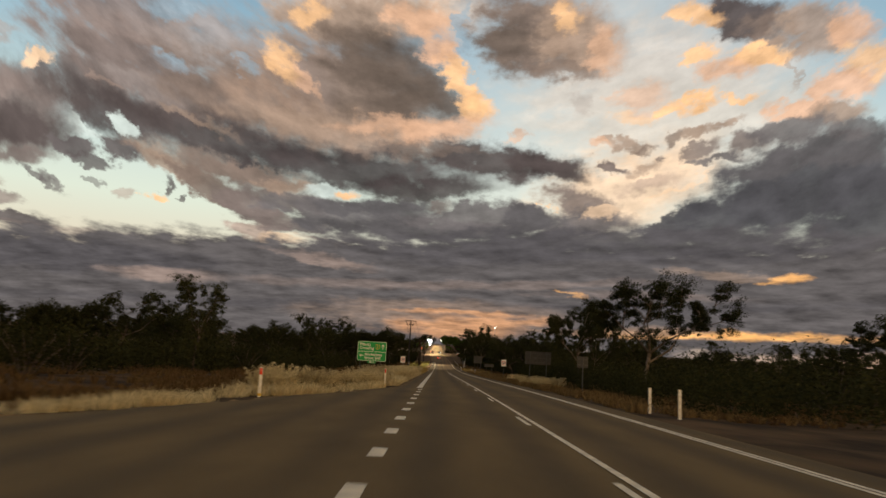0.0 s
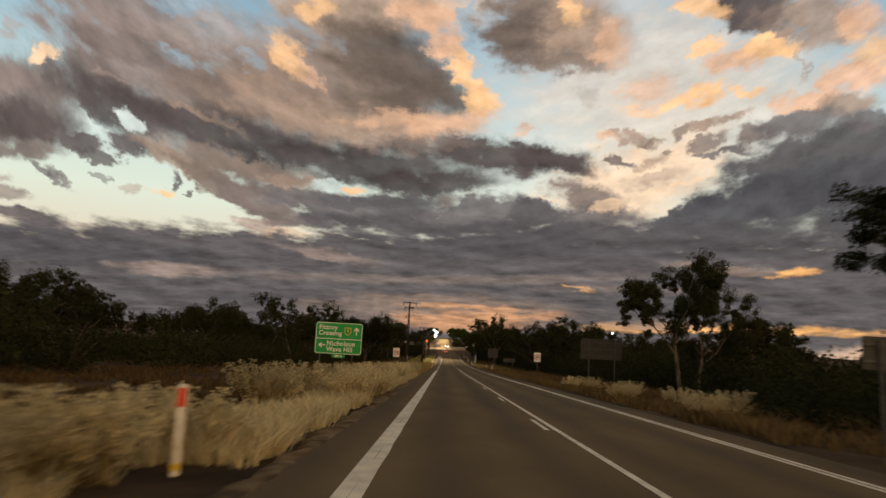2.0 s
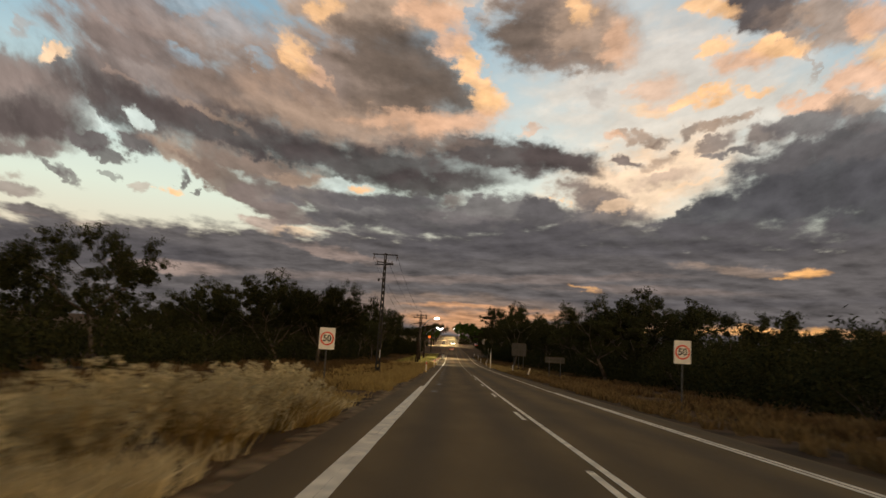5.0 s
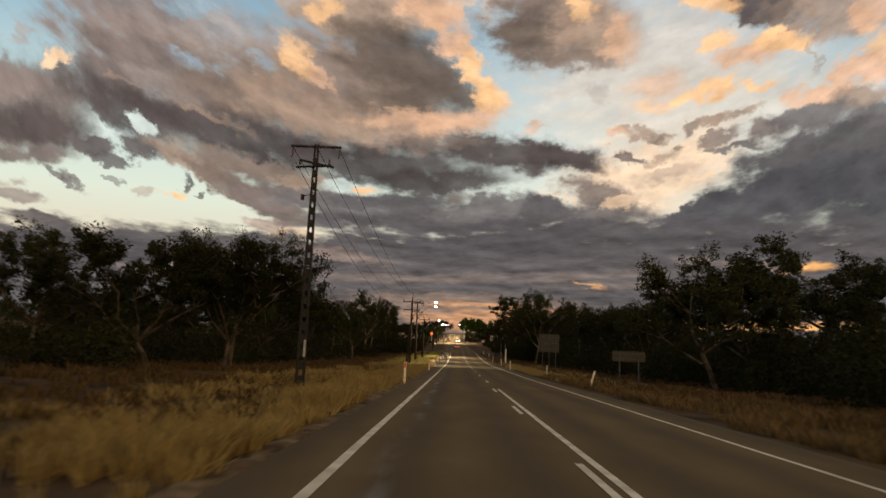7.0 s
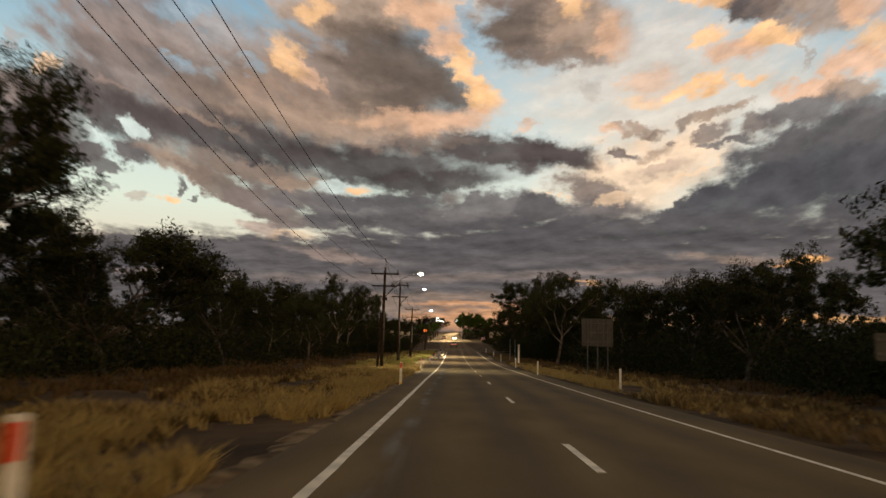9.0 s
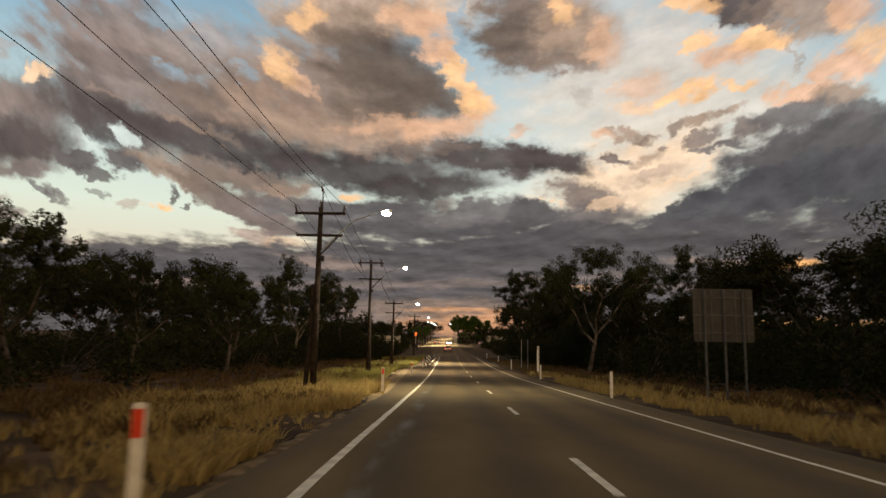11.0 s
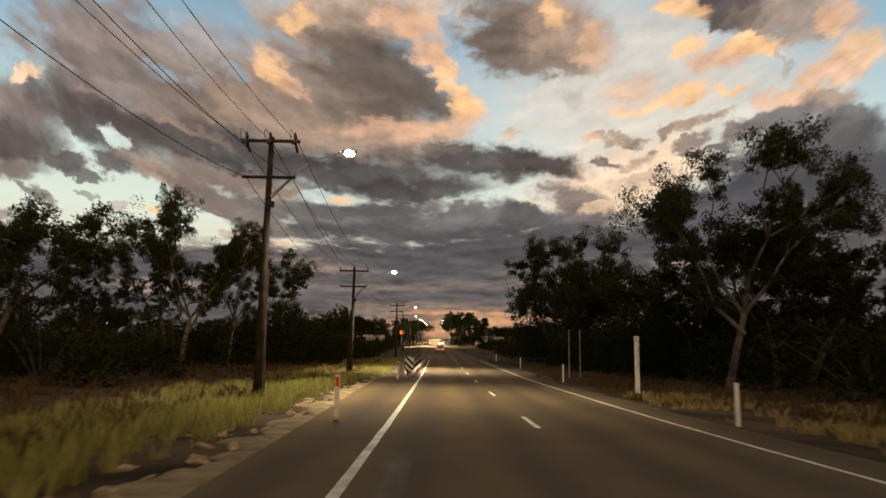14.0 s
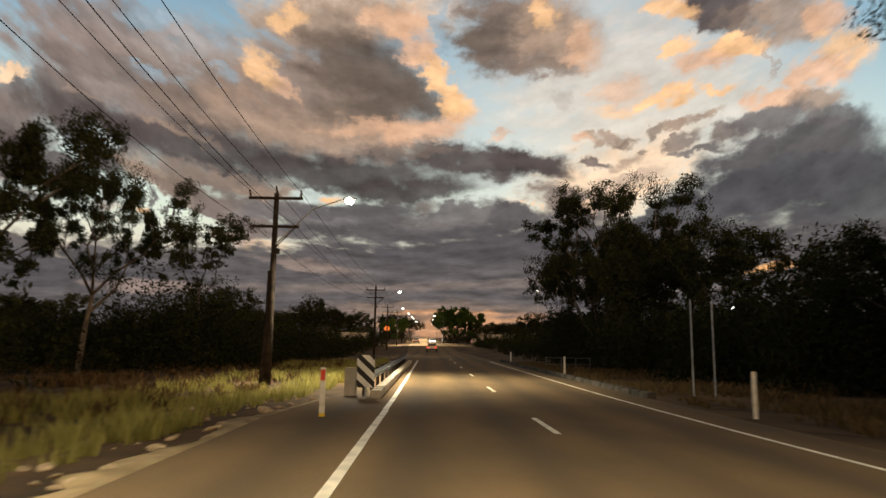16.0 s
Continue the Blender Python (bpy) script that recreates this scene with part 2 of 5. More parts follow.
def cloudy_world():
    world = bpy.data.worlds.new("dusk_sky")
    scene.world = world
    world.use_nodes = True
    nt = world.node_tree
    nt.nodes.clear()
    lk = nt.links.new

    def node(kind, **props):
        n = nt.nodes.new(kind)
        for key, value in props.items():
            setattr(n, key, value)
        return n

    def plug(socket, value):
        if isinstance(value, bpy.types.NodeSocket):
            lk(value, socket)
        else:
            socket.default_value = value

    def calc(op, a, b=0.0, c=0.0, clamp=False):
        n = node("ShaderNodeMath", operation=op, use_clamp=clamp)
        for s, v in zip(n.inputs, (a, b, c)):
            plug(s, v)
        return n.outputs[0]

    def vec(op, a, b=(0, 0, 0), c=(0, 0, 0)):
        n = node("ShaderNodeVectorMath", operation=op)
        for s, v in zip(n.inputs, (a, b, c)):
            plug(s, v)
        return n.outputs[0]

    def clouds_noise(v, scale, detail, rough=0.55):
        n = node("ShaderNodeTexNoise", noise_dimensions="3D")
        plug(n.inputs["Vector"], v)
        plug(n.inputs["Scale"], scale)
        plug(n.inputs["Detail"], detail)
        plug(n.inputs["Roughness"], rough)
        return n.outputs["Fac"], n.outputs["Color"]

    def step(v, lo, hi):
        n = node("ShaderNodeMapRange", interpolation_type="SMOOTHSTEP")
        plug(n.inputs["Value"], v)
        plug(n.inputs["From Min"], lo)
        plug(n.inputs["From Max"], hi)
        return n.outputs["Result"]

    def mix(f, a, b):
        n = node("ShaderNodeMix", data_type="RGBA")
        plug(n.inputs["Factor"], f)
        plug(n.inputs["A"], a)
        plug(n.inputs["B"], b)
        return n.outputs["Result"]

    tc = node("ShaderNodeTexCoord")
    split = node("ShaderNodeSeparateXYZ")
    lk(tc.outputs["Generated"], split.inputs[0])
    dx, dy, dz = split.outputs
    az = calc("MULTIPLY", calc("ARCTAN2", dx, dy), 180 / math.pi)
    el = calc("MULTIPLY", calc("ARCSINE", calc("MINIMUM", calc("MAXIMUM", dz, -1.0), 1.0)), 180 / math.pi)
    join = node("ShaderNodeCombineXYZ")
    lk(az, join.inputs[0])
    lk(el, join.inputs[1])
    flat = join.outputs[0]
    # A flat cloud layer seen from below: its texture closes up towards the horizon.
    lift = calc("ADD", calc("MAXIMUM", dz, 0.0), 0.13)
    layer = node("ShaderNodeCombineXYZ")
    lk(calc("DIVIDE", dx, lift), layer.inputs[0])
    lk(calc("DIVIDE", dy, lift), layer.inputs[1])
    lay = layer.outputs[0]
    turned = node("ShaderNodeMapping", vector_type="POINT")
    lk(lay, turned.inputs["Vector"])
    turned.inputs["Rotation"].default_value = (0, 0, radians(24))
    turned.inputs["Scale"].default_value = (1.0, 1.35, 1.0)
    lay = turned.outputs[0]

    # The cloud streets bow: they fall towards the middle of the view from both sides and lie flat near the horizon.
    off = calc("SUBTRACT", calc("MINIMUM", calc("MAXIMUM", az, -40.0), 45.0), 4.0)
    bow = calc("MULTIPLY", calc("MULTIPLY", calc("MULTIPLY", off, off), -0.007), calc("DIVIDE", el, 20.0, clamp=True))
    street = node("ShaderNodeCombineXYZ")
    lk(calc("MULTIPLY", az, 0.68), street.inputs[0])
    # Towards the horizon the layers crowd together.
    lk(calc("MULTIPLY_ADD", calc("ADD", el, bow), 1.25, calc("MULTIPLY", step(el, 0.5, 12.0), 11.0)), street.inputs[1])
    streak = street.outputs[0]
    swirl = clouds_noise(streak, 0.12, 3, 0.5)[1]
    fine = clouds_noise(streak, 0.55, 5, 0.54)[1]
    wisps = clouds_noise(flat, 1.5, 4, 0.55)[1]
    drift = vec("MULTIPLY", vec("SUBTRACT", swirl, (0.5, 0.5, 0.5)), (3.0, 1.5, 0.0))
    drift = vec("MULTIPLY_ADD", vec("SUBTRACT", fine, (0.5, 0.5, 0.5)), (4.4, 2.6, 0.0), drift)
    drift = vec("MULTIPLY_ADD", vec("SUBTRACT", wisps, (0.5, 0.5, 0.5)), (1.5, 1.0, 0.0), drift)
    # Low cloud is seen edge on, so its rims are smoother.
    flatten = node("ShaderNodeCombineXYZ")
    flatten.inputs[0].default_value = 1.0
    lk(calc("MULTIPLY_ADD", step(el, 5.0, 14.0), 0.7, 0.3), flatten.inputs[1])
    bent = vec("MULTIPLY_ADD", drift, flatten.outputs[0], flat)

    ramp = node("ShaderNodeValToRGB")
    plug(ramp.inputs["Fac"], calc("DIVIDE", el, 40.0, clamp=True))
    stops = ((0.0, (196, 152, 124)), (0.12, (220, 194, 168)), (0.28, (212, 222, 210)), (0.42, (190, 210, 214)), (0.6, (140, 174, 196)), (1.0, (86, 124, 160)))
    while len(ramp.color_ramp.elements) < len(stops):
        ramp.color_ramp.elements.new(0.5)
    for e, (p, c) in zip(ramp.color_ramp.elements, stops):
        e.position, e.color = p, srgb(*c)
    sky = ramp.outputs["Color"]
    # The clear sky is paler towards the sunken sun.
    sky = mix(calc("MULTIPLY", step(calc("ABSOLUTE", calc("SUBTRACT", az, 14.0)), 24.0, 0.0), 0.45), sky, srgb(222, 218, 212))

    # Broken cloud away from the road's direction.
    n_big = clouds_noise(streak, 0.16, 7, 0.58)[0]
    n_mid = clouds_noise(streak, 0.55, 6, 0.54)[0]
    n_low = clouds_noise(lay, 5.0, 6, 0.58)[0]
    wild = calc("MAXIMUM", step(calc("ABSOLUTE", az), 36.0, 50.0), step(el, 25.0, 34.0))
    over = calc("MULTIPLY", step(n_big, 0.4, 0.6), wild)
    sky = mix(over, sky, mix(step(n_mid, 0.35, 0.65), srgb(92, 84, 86), srgb(140, 126, 124)))
    cloud = over

    ragged = {}
    for az0, el0, ra, re, tilt, tint, cover, soft, rag in UPPER_BANK + MIDDLE_BANK + LEFT_BANK + LEFT_FRINGE + TOP_CLOUDS + PUFFS + RIGHT_BANK + LOW_DECK + HORIZON:
        m = node("ShaderNodeMapping", vector_type="TEXTURE")
        lk(bent, m.inputs["Vector"])
        m.inputs["Location"].default_value = (az0, el0, 0)
        m.inputs["Rotation"].default_value = (0, 0, radians(tilt))
        m.inputs["Scale"].default_value = (ra * 1.4, re * 1.4, 1)
        g = node("ShaderNodeTexGradient", gradient_type="SPHERICAL")
        lk(m.outputs[0], g.inputs[0])
        if rag not in ragged:
            ragged[rag] = calc("MULTIPLY_ADD", calc("SUBTRACT", n_mid, 0.5), rag * 2.8, 1.0)
        edge = calc("MULTIPLY", g.outputs["Fac"], ragged[rag])
        fade = node("ShaderNodeMapRange", interpolation_type="SMOOTHSTEP")
        lk(edge, fade.inputs["Value"])
        fade.inputs["From Min"].default_value = 0.28 - 0.23 * soft
        fade.inputs["From Max"].default_value = 0.3 + 0.4 * soft
        fade.inputs["To Max"].default_value = cover
        sky = mix(fade.outputs["Result"], sky, srgb(*TINTS[tint]))
        cloud = calc("MAXIMUM", cloud, fade.outputs["Result"])

    # Billows: the side towards the glow is lighter.
    n_at = clouds_noise(streak, 0.3, 7, 0.58)[0]
    n_off = clouds_noise(vec("ADD", streak, (0.3, 0.9, 0.0)), 0.3, 7, 0.58)[0]
    n_hair = clouds_noise(streak, 1.7, 4, 0.55)[0]
    low = step(el, 12.0, 6.0)
    puff = calc("MULTIPLY", calc("SUBTRACT", n_off, n_at), 1.5)
    puff = calc("MULTIPLY_ADD", calc("SUBTRACT", n_mid, 0.5), 0.6, puff)
    puff = calc("MULTIPLY_ADD", calc("MULTIPLY", calc("SUBTRACT", n_low, 0.5), low), 1.4, puff)
    puff = calc("MULTIPLY_ADD", calc("SUBTRACT", n_hair, 0.5), 0.18, puff)
    gain = calc("MAXIMUM", calc("MULTIPLY_ADD", puff, cloud, 1.0), 0.45)
    shaded = node("ShaderNodeVectorMath", operation="SCALE")
    lk(sky, shaded.inputs[0])
    lk(gain, shaded.inputs["Scale"])
    sky = shaded.outputs[0]

    # Overhead the dusk is duller and browner.
    sky = mix(calc("MULTIPLY", step(el, 30.0, 70.0), 0.75), sky, srgb(100, 84, 66))
    # Unseen warm fill glow added low behind the view, in place of headlights.
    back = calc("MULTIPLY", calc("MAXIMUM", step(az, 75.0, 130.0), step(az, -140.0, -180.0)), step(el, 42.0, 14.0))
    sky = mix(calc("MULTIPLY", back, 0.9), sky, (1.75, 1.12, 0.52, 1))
    under = step(el, 0.0, -4.0)
    sky = mix(under, sky, srgb(40, 32, 26))

    warm = node("ShaderNodeMix", data_type="RGBA", blend_type="MULTIPLY")
    warm.inputs["Factor"].default_value = 1.0
    lk(sky, warm.inputs["A"])
    warm.inputs["B"].default_value = (1.02, 1.0, 0.94, 1)
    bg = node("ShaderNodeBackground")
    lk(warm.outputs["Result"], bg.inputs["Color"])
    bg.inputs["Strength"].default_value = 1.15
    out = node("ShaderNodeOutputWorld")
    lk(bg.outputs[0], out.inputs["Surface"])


cloudy_world()


# ---- materials ----
def material(name, base, rough=0.8, metal=0.0, vary=0.25, scale=3.0, bump=0.15, bump_scale=40.0, second=None, random_tint=0.0):
    """A plain surface with blotches at one scale, grain at another and fine relief."""
    mat = bpy.data.materials.new(name)
    mat.use_nodes = True
    nt = mat.node_tree
    bsdf = nt.nodes["Principled BSDF"]
    geo = nt.nodes.new("ShaderNodeTexCoord")
    big = nt.nodes.new("ShaderNodeTexNoise")
    big.inputs["Scale"].default_value, big.inputs["Detail"].default_value = scale, 5
    small = nt.nodes.new("ShaderNodeTexNoise")
    small.inputs["Scale"].default_value, small.inputs["Detail"].default_value = bump_scale, 3
    for n in (big, small):
        nt.links.new(geo.outputs["Object"], n.inputs["Vector"])
    ramp = nt.nodes.new("ShaderNodeValToRGB")
    nt.links.new(big.outputs["Fac"], ramp.inputs["Fac"])
    dark = second or tuple(c * (1 - vary) for c in base)
    light = tuple(min(1, c * (1 + vary)) for c in base)
    ramp.color_ramp.elements[0].position, ramp.color_ramp.elements[0].color = 0.35, (*dark, 1)
    ramp.color_ramp.elements[1].position, ramp.color_ramp.elements[1].color = 0.65, (*light, 1)
    grain = nt.nodes.new("ShaderNodeMix")
    grain.data_type, grain.blend_type = "RGBA", "OVERLAY"
    grain.inputs["Factor"].default_value = min(1.0, vary)
    nt.links.new(ramp.outputs["Color"], grain.inputs["A"])
    nt.links.new(small.outputs["Color"], grain.inputs["B"])
    colour = grain.outputs["Result"]
    if random_tint:
        info = nt.nodes.new("ShaderNodeObjectInfo")
        hsv = nt.nodes.new("ShaderNodeHueSaturation")
        span = nt.nodes.new("ShaderNodeMapRange")
        span.inputs["To Min"].default_value, span.inputs["To Max"].default_value = 1 - random_tint, 1 + random_tint
        nt.links.new(info.outputs["Random"], span.inputs["Value"])
        nt.links.new(span.outputs["Result"], hsv.inputs["Value"])
        nt.links.new(colour, hsv.inputs["Color"])
        colour = hsv.outputs["Color"]
    nt.links.new(colour, bsdf.inputs["Base Color"])
    bsdf.inputs["Roughness"].default_value, bsdf.inputs["Metallic"].default_value = rough, metal
    bsdf.inputs["Specular IOR Level"].default_value = 0.05 if rough > 0.7 else 0.4
    if bump:
        b = nt.nodes.new("ShaderNodeBump")
        b.inputs["Strength"].default_value, b.inputs["Distance"].default_value = bump, 0.02
        nt.links.new(small.outputs["Fac"], b.inputs["Height"])
        nt.links.new(b.outputs[0], bsdf.inputs["Normal"])
    return mat


def island_material(name, a, b, rough=0.75, through_light=0.0):
    """Leaves and blades: each one takes a shade of its own."""
    mat = bpy.data.materials.new(name)
    mat.use_nodes = True
    nt = mat.node_tree
    bsdf = nt.nodes["Principled BSDF"]
    geo = nt.nodes.new("ShaderNodeNewGeometry")
    info = nt.nodes.new("ShaderNodeObjectInfo")
    ramp = nt.nodes.new("ShaderNodeValToRGB")
    ramp.color_ramp.elements[0].color, ramp.color_ramp.elements[1].color = (*a, 1), (*b, 1)
    nt.links.new(geo.outputs["Random Per Island"], ramp.inputs["Fac"])
    hsv = nt.nodes.new("ShaderNodeHueSaturation")
    span = nt.nodes.new("ShaderNodeMapRange")
    span.inputs["To Min"].default_value, span.inputs["To Max"].default_value = 0.75, 1.25
    nt.links.new(info.outputs["Random"], span.inputs["Value"])
    nt.links.new(span.outputs["Result"], hsv.inputs["Value"])
    nt.links.new(ramp.outputs["Color"], hsv.inputs["Color"])
    nt.links.new(hsv.outputs["Color"], bsdf.inputs["Base Color"])
    bsdf.inputs["Roughness"].default_value = rough
    bsdf.inputs["Specular IOR Level"].default_value = 0.0
    if through_light:
        thin = nt.nodes.new("ShaderNodeBsdfTranslucent")
        both = nt.nodes.new("ShaderNodeMixShader")
        nt.links.new(hsv.outputs["Color"], thin.inputs["Color"])
        both.inputs["Fac"].default_value = through_light
        nt.links.new(bsdf.outputs[0], both.inputs[1])
        nt.links.new(thin.outputs[0], both.inputs[2])
        nt.links.new(both.outputs[0], nt.nodes["Material Output"].inputs["Surface"])
    return mat


def road_material(name, base, dusty, stain):
    """Chip seal: stone grain, darker wheel paths along the lanes, dust between them, pale worn streaks."""
    mat = bpy.data.materials.new(name)
    mat.use_nodes = True
    nt = mat.node_tree
    lk = nt.links.new
    bsdf = nt.nodes["Principled BSDF"]
    tc = nt.nodes.new("ShaderNodeTexCoord")
    sep = nt.nodes.new("ShaderNodeSeparateXYZ")
    lk(tc.outputs["Object"], sep.inputs[0])

    def calc(op, a, b=0.0, c=0.0, clamp=False):
        n = nt.nodes.new("ShaderNodeMath")
        n.operation, n.use_clamp = op, clamp
        for s, v in zip(n.inputs, (a, b, c)):
            if isinstance(v, bpy.types.NodeSocket):
                lk(v, s)
            else:
                s.default_value = v
        return n.outputs[0]

    def blotch(scale, detail, stretch=(1, 1, 1)):
        m = nt.nodes.new("ShaderNodeMapping")
        m.inputs["Scale"].default_value = stretch
        lk(tc.outputs["Object"], m.inputs["Vector"])
        n = nt.nodes.new("ShaderNodeTexNoise")
        n.inputs["Scale"].default_value, n.inputs["Detail"].default_value = scale, detail
        lk(m.outputs[0], n.inputs["Vector"])
        return n.outputs["Fac"]

    def mix(f, a, b):
        n = nt.nodes.new("ShaderNodeMix")
        n.data_type = "RGBA"
        for s, v in zip((n.inputs["Factor"], n.inputs["A"], n.inputs["B"]), (f, a, b)):
            if isinstance(v, bpy.types.NodeSocket):
                lk(v, s)
            else:
                s.default_value = v
        return n.outputs["Result"]

    wander = calc("MULTIPLY_ADD", calc("SUBTRACT", blotch(0.12, 2), 0.5), 0.5, sep.outputs[0])
    # Two wheel paths in each 3.6 m lane.
    wave = calc("MULTIPLY_ADD", calc("COSINE", calc("MULTIPLY", calc("SUBTRACT", wander, 0.9), 2 * math.pi / 1.8)), 0.5, 0.5)
    path = calc("MULTIPLY", calc("POWER", wave, 1.5), calc("MULTIPLY_ADD", blotch(0.6, 3, (1, 0.08, 1)), 0.8, 0.3))
    grain = blotch(55, 2)
    patch = blotch(0.7, 5, (1, 0.35, 1))
    col = mix(calc("MULTIPLY_ADD", patch, 1.6, -0.35, clamp=True), (*base, 1), (*dusty, 1))
    col = mix(calc("MULTIPLY", path, 0.75, clamp=True), col, (*[c * 0.5 for c in base], 1))
    if stain:
        near = calc("SUBTRACT", 1.0, calc("MULTIPLY", calc("ABSOLUTE", calc("SUBTRACT", wander, 0.65)), 4.0), clamp=True)
        along = calc("MULTIPLY", calc("GREATER_THAN", sep.outputs[1], 128.0), calc("MULTIPLY_ADD", blotch(0.9, 5, (1.6, 0.3, 1)), 5.0, -2.3, clamp=True))
        col = mix(calc("MULTIPLY", calc("MULTIPLY", near, along), 0.9), col, (0.34, 0.32, 0.28, 1))
    col = mix(calc("MULTIPLY_ADD", grain, 1.2, -0.35, clamp=True), mix(0.35, col, (0.01, 0.01, 0.01, 1)), mix(0.12, col, (0.5, 0.46, 0.4, 1)))
    lk(col, bsdf.inputs["Base Color"])
    lk(calc("MULTIPLY_ADD", path, -0.15, 0.85), bsdf.inputs["Roughness"])
    bsdf.inputs["Specular IOR Level"].default_value = 0.04
    b = nt.nodes.new("ShaderNodeBump")
    b.inputs["Strength"].default_value, b.inputs["Distance"].default_value = 0.5, 0.012
    lk(grain, b.inputs["Height"])
    lk(b.outputs[0], bsdf.inputs["Normal"])
    return mat


def glowing(name, colour, strength):
    mat = bpy.data.materials.new(name)
    mat.use_nodes = True
    bsdf = mat.node_tree.nodes["Principled BSDF"]
    bsdf.inputs["Base Color"].default_value = (*colour, 1)
    bsdf.inputs["Emission Color"].default_value = (*colour, 1)
    bsdf.inputs["Emission Strength"].default_value = strength
    return mat


def ground_material():
    """Red-brown dirt with straw litter, darker patches and a pale sandy verge."""
    mat = material("dry_ground", (0.1, 0.063, 0.032), 0.95, 0, 0.35, 0.3, 0.6, 9.0, second=(0.04, 0.027, 0.016))
    return mat


ASPHALT = road_material("old_chip_seal", (0.17, 0.118, 0.054), (0.31, 0.21, 0.09), True)
NEW_SEAL = road_material("new_chip_seal", (0.16, 0.105, 0.05), (0.3, 0.18, 0.075), False)
DIRT = ground_material()
GRAVEL = material("edge_gravel", (0.2, 0.14, 0.075), 0.95, 0, 0.4, 2.2, 0.6, 22.0, second=(0.09, 0.062, 0.034))
SAND = material("pale_sand", (0.31, 0.22, 0.115), 0.95, 0, 0.3, 1.5, 0.5, 14.0)
PAINT = material("road_paint", (0.8, 0.7, 0.5), 0.6, 0, 0.22, 2.5, 0.2, 30.0)
BARK = material("dark_bark", (0.085, 0.068, 0.052), 0.9, 0, 0.45, 2.0, 0.4, 18.0, second=(0.035, 0.028, 0.022), random_tint=0.2)
PALE_BARK = material("gum_bark", (0.13, 0.105, 0.08), 0.9, 0, 0.45, 2.0, 0.4, 18.0, second=(0.07, 0.055, 0.042), random_tint=0.2)
LEAF = island_material("gum_leaves", (0.022, 0.028, 0.012), (0.06, 0.062, 0.028), 0.7, 0.1)
# Darker leaves than gum_leaves: the bush's shade is put into the colour.
LEAF_DARK = island_material("unlit_scrub_leaves", (0.016, 0.019, 0.009), (0.042, 0.044, 0.018), 0.8, 0.0)
LEAF_GREEN = island_material("fresh_leaves", (0.035, 0.06, 0.014), (0.09, 0.14, 0.03), 0.6, 0.3)
STRAW = island_material("dry_grass", (0.26, 0.175, 0.065), (0.6, 0.43, 0.15), 0.85, 0.5)
SILVER = island_material("silver_grass", (0.42, 0.34, 0.18), (0.78, 0.66, 0.38), 0.85, 0.5)
GREENISH = island_material("green_grass", (0.2, 0.18, 0.05), (0.44, 0.38, 0.11), 0.8, 0.45)
# Dimmed copies of dry_grass: lack of headlight is put into the colour.
DARKGRASS = island_material("dimmed_brown_grass", (0.055, 0.035, 0.017), (0.16, 0.1, 0.045), 0.9, 0.2)
DIMTANGRASS = island_material("dimmed_tan_grass", (0.09, 0.06, 0.027), (0.26, 0.175, 0.075), 0.9, 0.3)
WOOD = material("pole_timber", (0.036, 0.027, 0.02), 0.9, 0, 0.4, 3.0, 0.5, 25.0)
STEEL = material("dark_steel", (0.02, 0.019, 0.018), 0.7, 0.2, 0.3, 4.0, 0.15, 30.0)
GALV_DULL = material("dull_galvanised_steel", (0.09, 0.088, 0.083), 0.6, 0.3, 0.25, 5.0, 0.1, 40.0)
GALV = material("galvanised_steel", (0.42, 0.43, 0.43), 0.5, 0.7, 0.2, 5.0, 0.1, 40.0)
REAR = material("sign_back_aluminium", (0.07, 0.067, 0.062), 0.7, 0.3, 0.15, 2.0, 0.05, 30.0)
GREEN = material("sign_green", (0.003, 0.34, 0.07), 0.45, 0, 0.08, 2.0, 0.03, 60.0)
WHITE = material("sign_white", (0.82, 0.8, 0.74), 0.45, 0, 0.06, 3.0, 0.03, 60.0)
POST_WHITE = material("post_white", (0.8, 0.76, 0.66), 0.55, 0, 0.1, 5.0, 0.05, 50.0, second=(0.66, 0.6, 0.48))
RED = material("reflector_red", (0.75, 0.06, 0.02), 0.35, 0, 0.08, 6.0, 0.05, 60.0)
YELLOW = material("post_yellow", (0.75, 0.5, 0.05), 0.6, 0, 0.15, 6.0, 0.05, 50.0)
BLACK = material("sign_black", (0.012, 0.012, 0.012), 0.5, 0, 0.2, 4.0, 0.03, 60.0)
CERAMIC = material("insulator_brown", (0.06, 0.035, 0.025), 0.3, 0, 0.2, 8.0, 0.05, 40.0)
DULL_CONCRETE = material("dark_concrete", (0.1, 0.085, 0.065), 0.9, 0, 0.35, 1.5, 0.3, 20.0)
WIRE = material("wire_black", (0.02, 0.019, 0.018), 0.9, 0, 0.1, 2.0, 0.0, 20.0)
CONCRETE = material("pale_concrete", (0.5, 0.44, 0.34), 0.9, 0, 0.25, 1.5, 0.3, 20.0)
STONE = material("sandstone", (0.4, 0.29, 0.17), 0.95, 0, 0.35, 2.0, 0.6, 10.0, random_tint=0.25)
CAR_RED = material("car_paint_pale", (0.62, 0.5, 0.46), 0.3, 0.2, 0.08, 2.0, 0.02, 40.0)
CAR_WHITE = material("car_paint_white", (0.75, 0.75, 0.75), 0.3, 0.1, 0.08, 2.0, 0.02, 40.0)
GLASS = material("dark_car_glass", (0.02, 0.022, 0.025), 0.08, 0, 0.1, 2.0, 0.0, 40.0)
RUBBER = material("tyre_rubber", (0.02, 0.02, 0.02), 0.9, 0, 0.2, 6.0, 0.1, 40.0)
ROOF = material("iron_roof", (0.3, 0.29, 0.28), 0.5, 0.4, 0.2, 1.0, 0.1, 20.0)
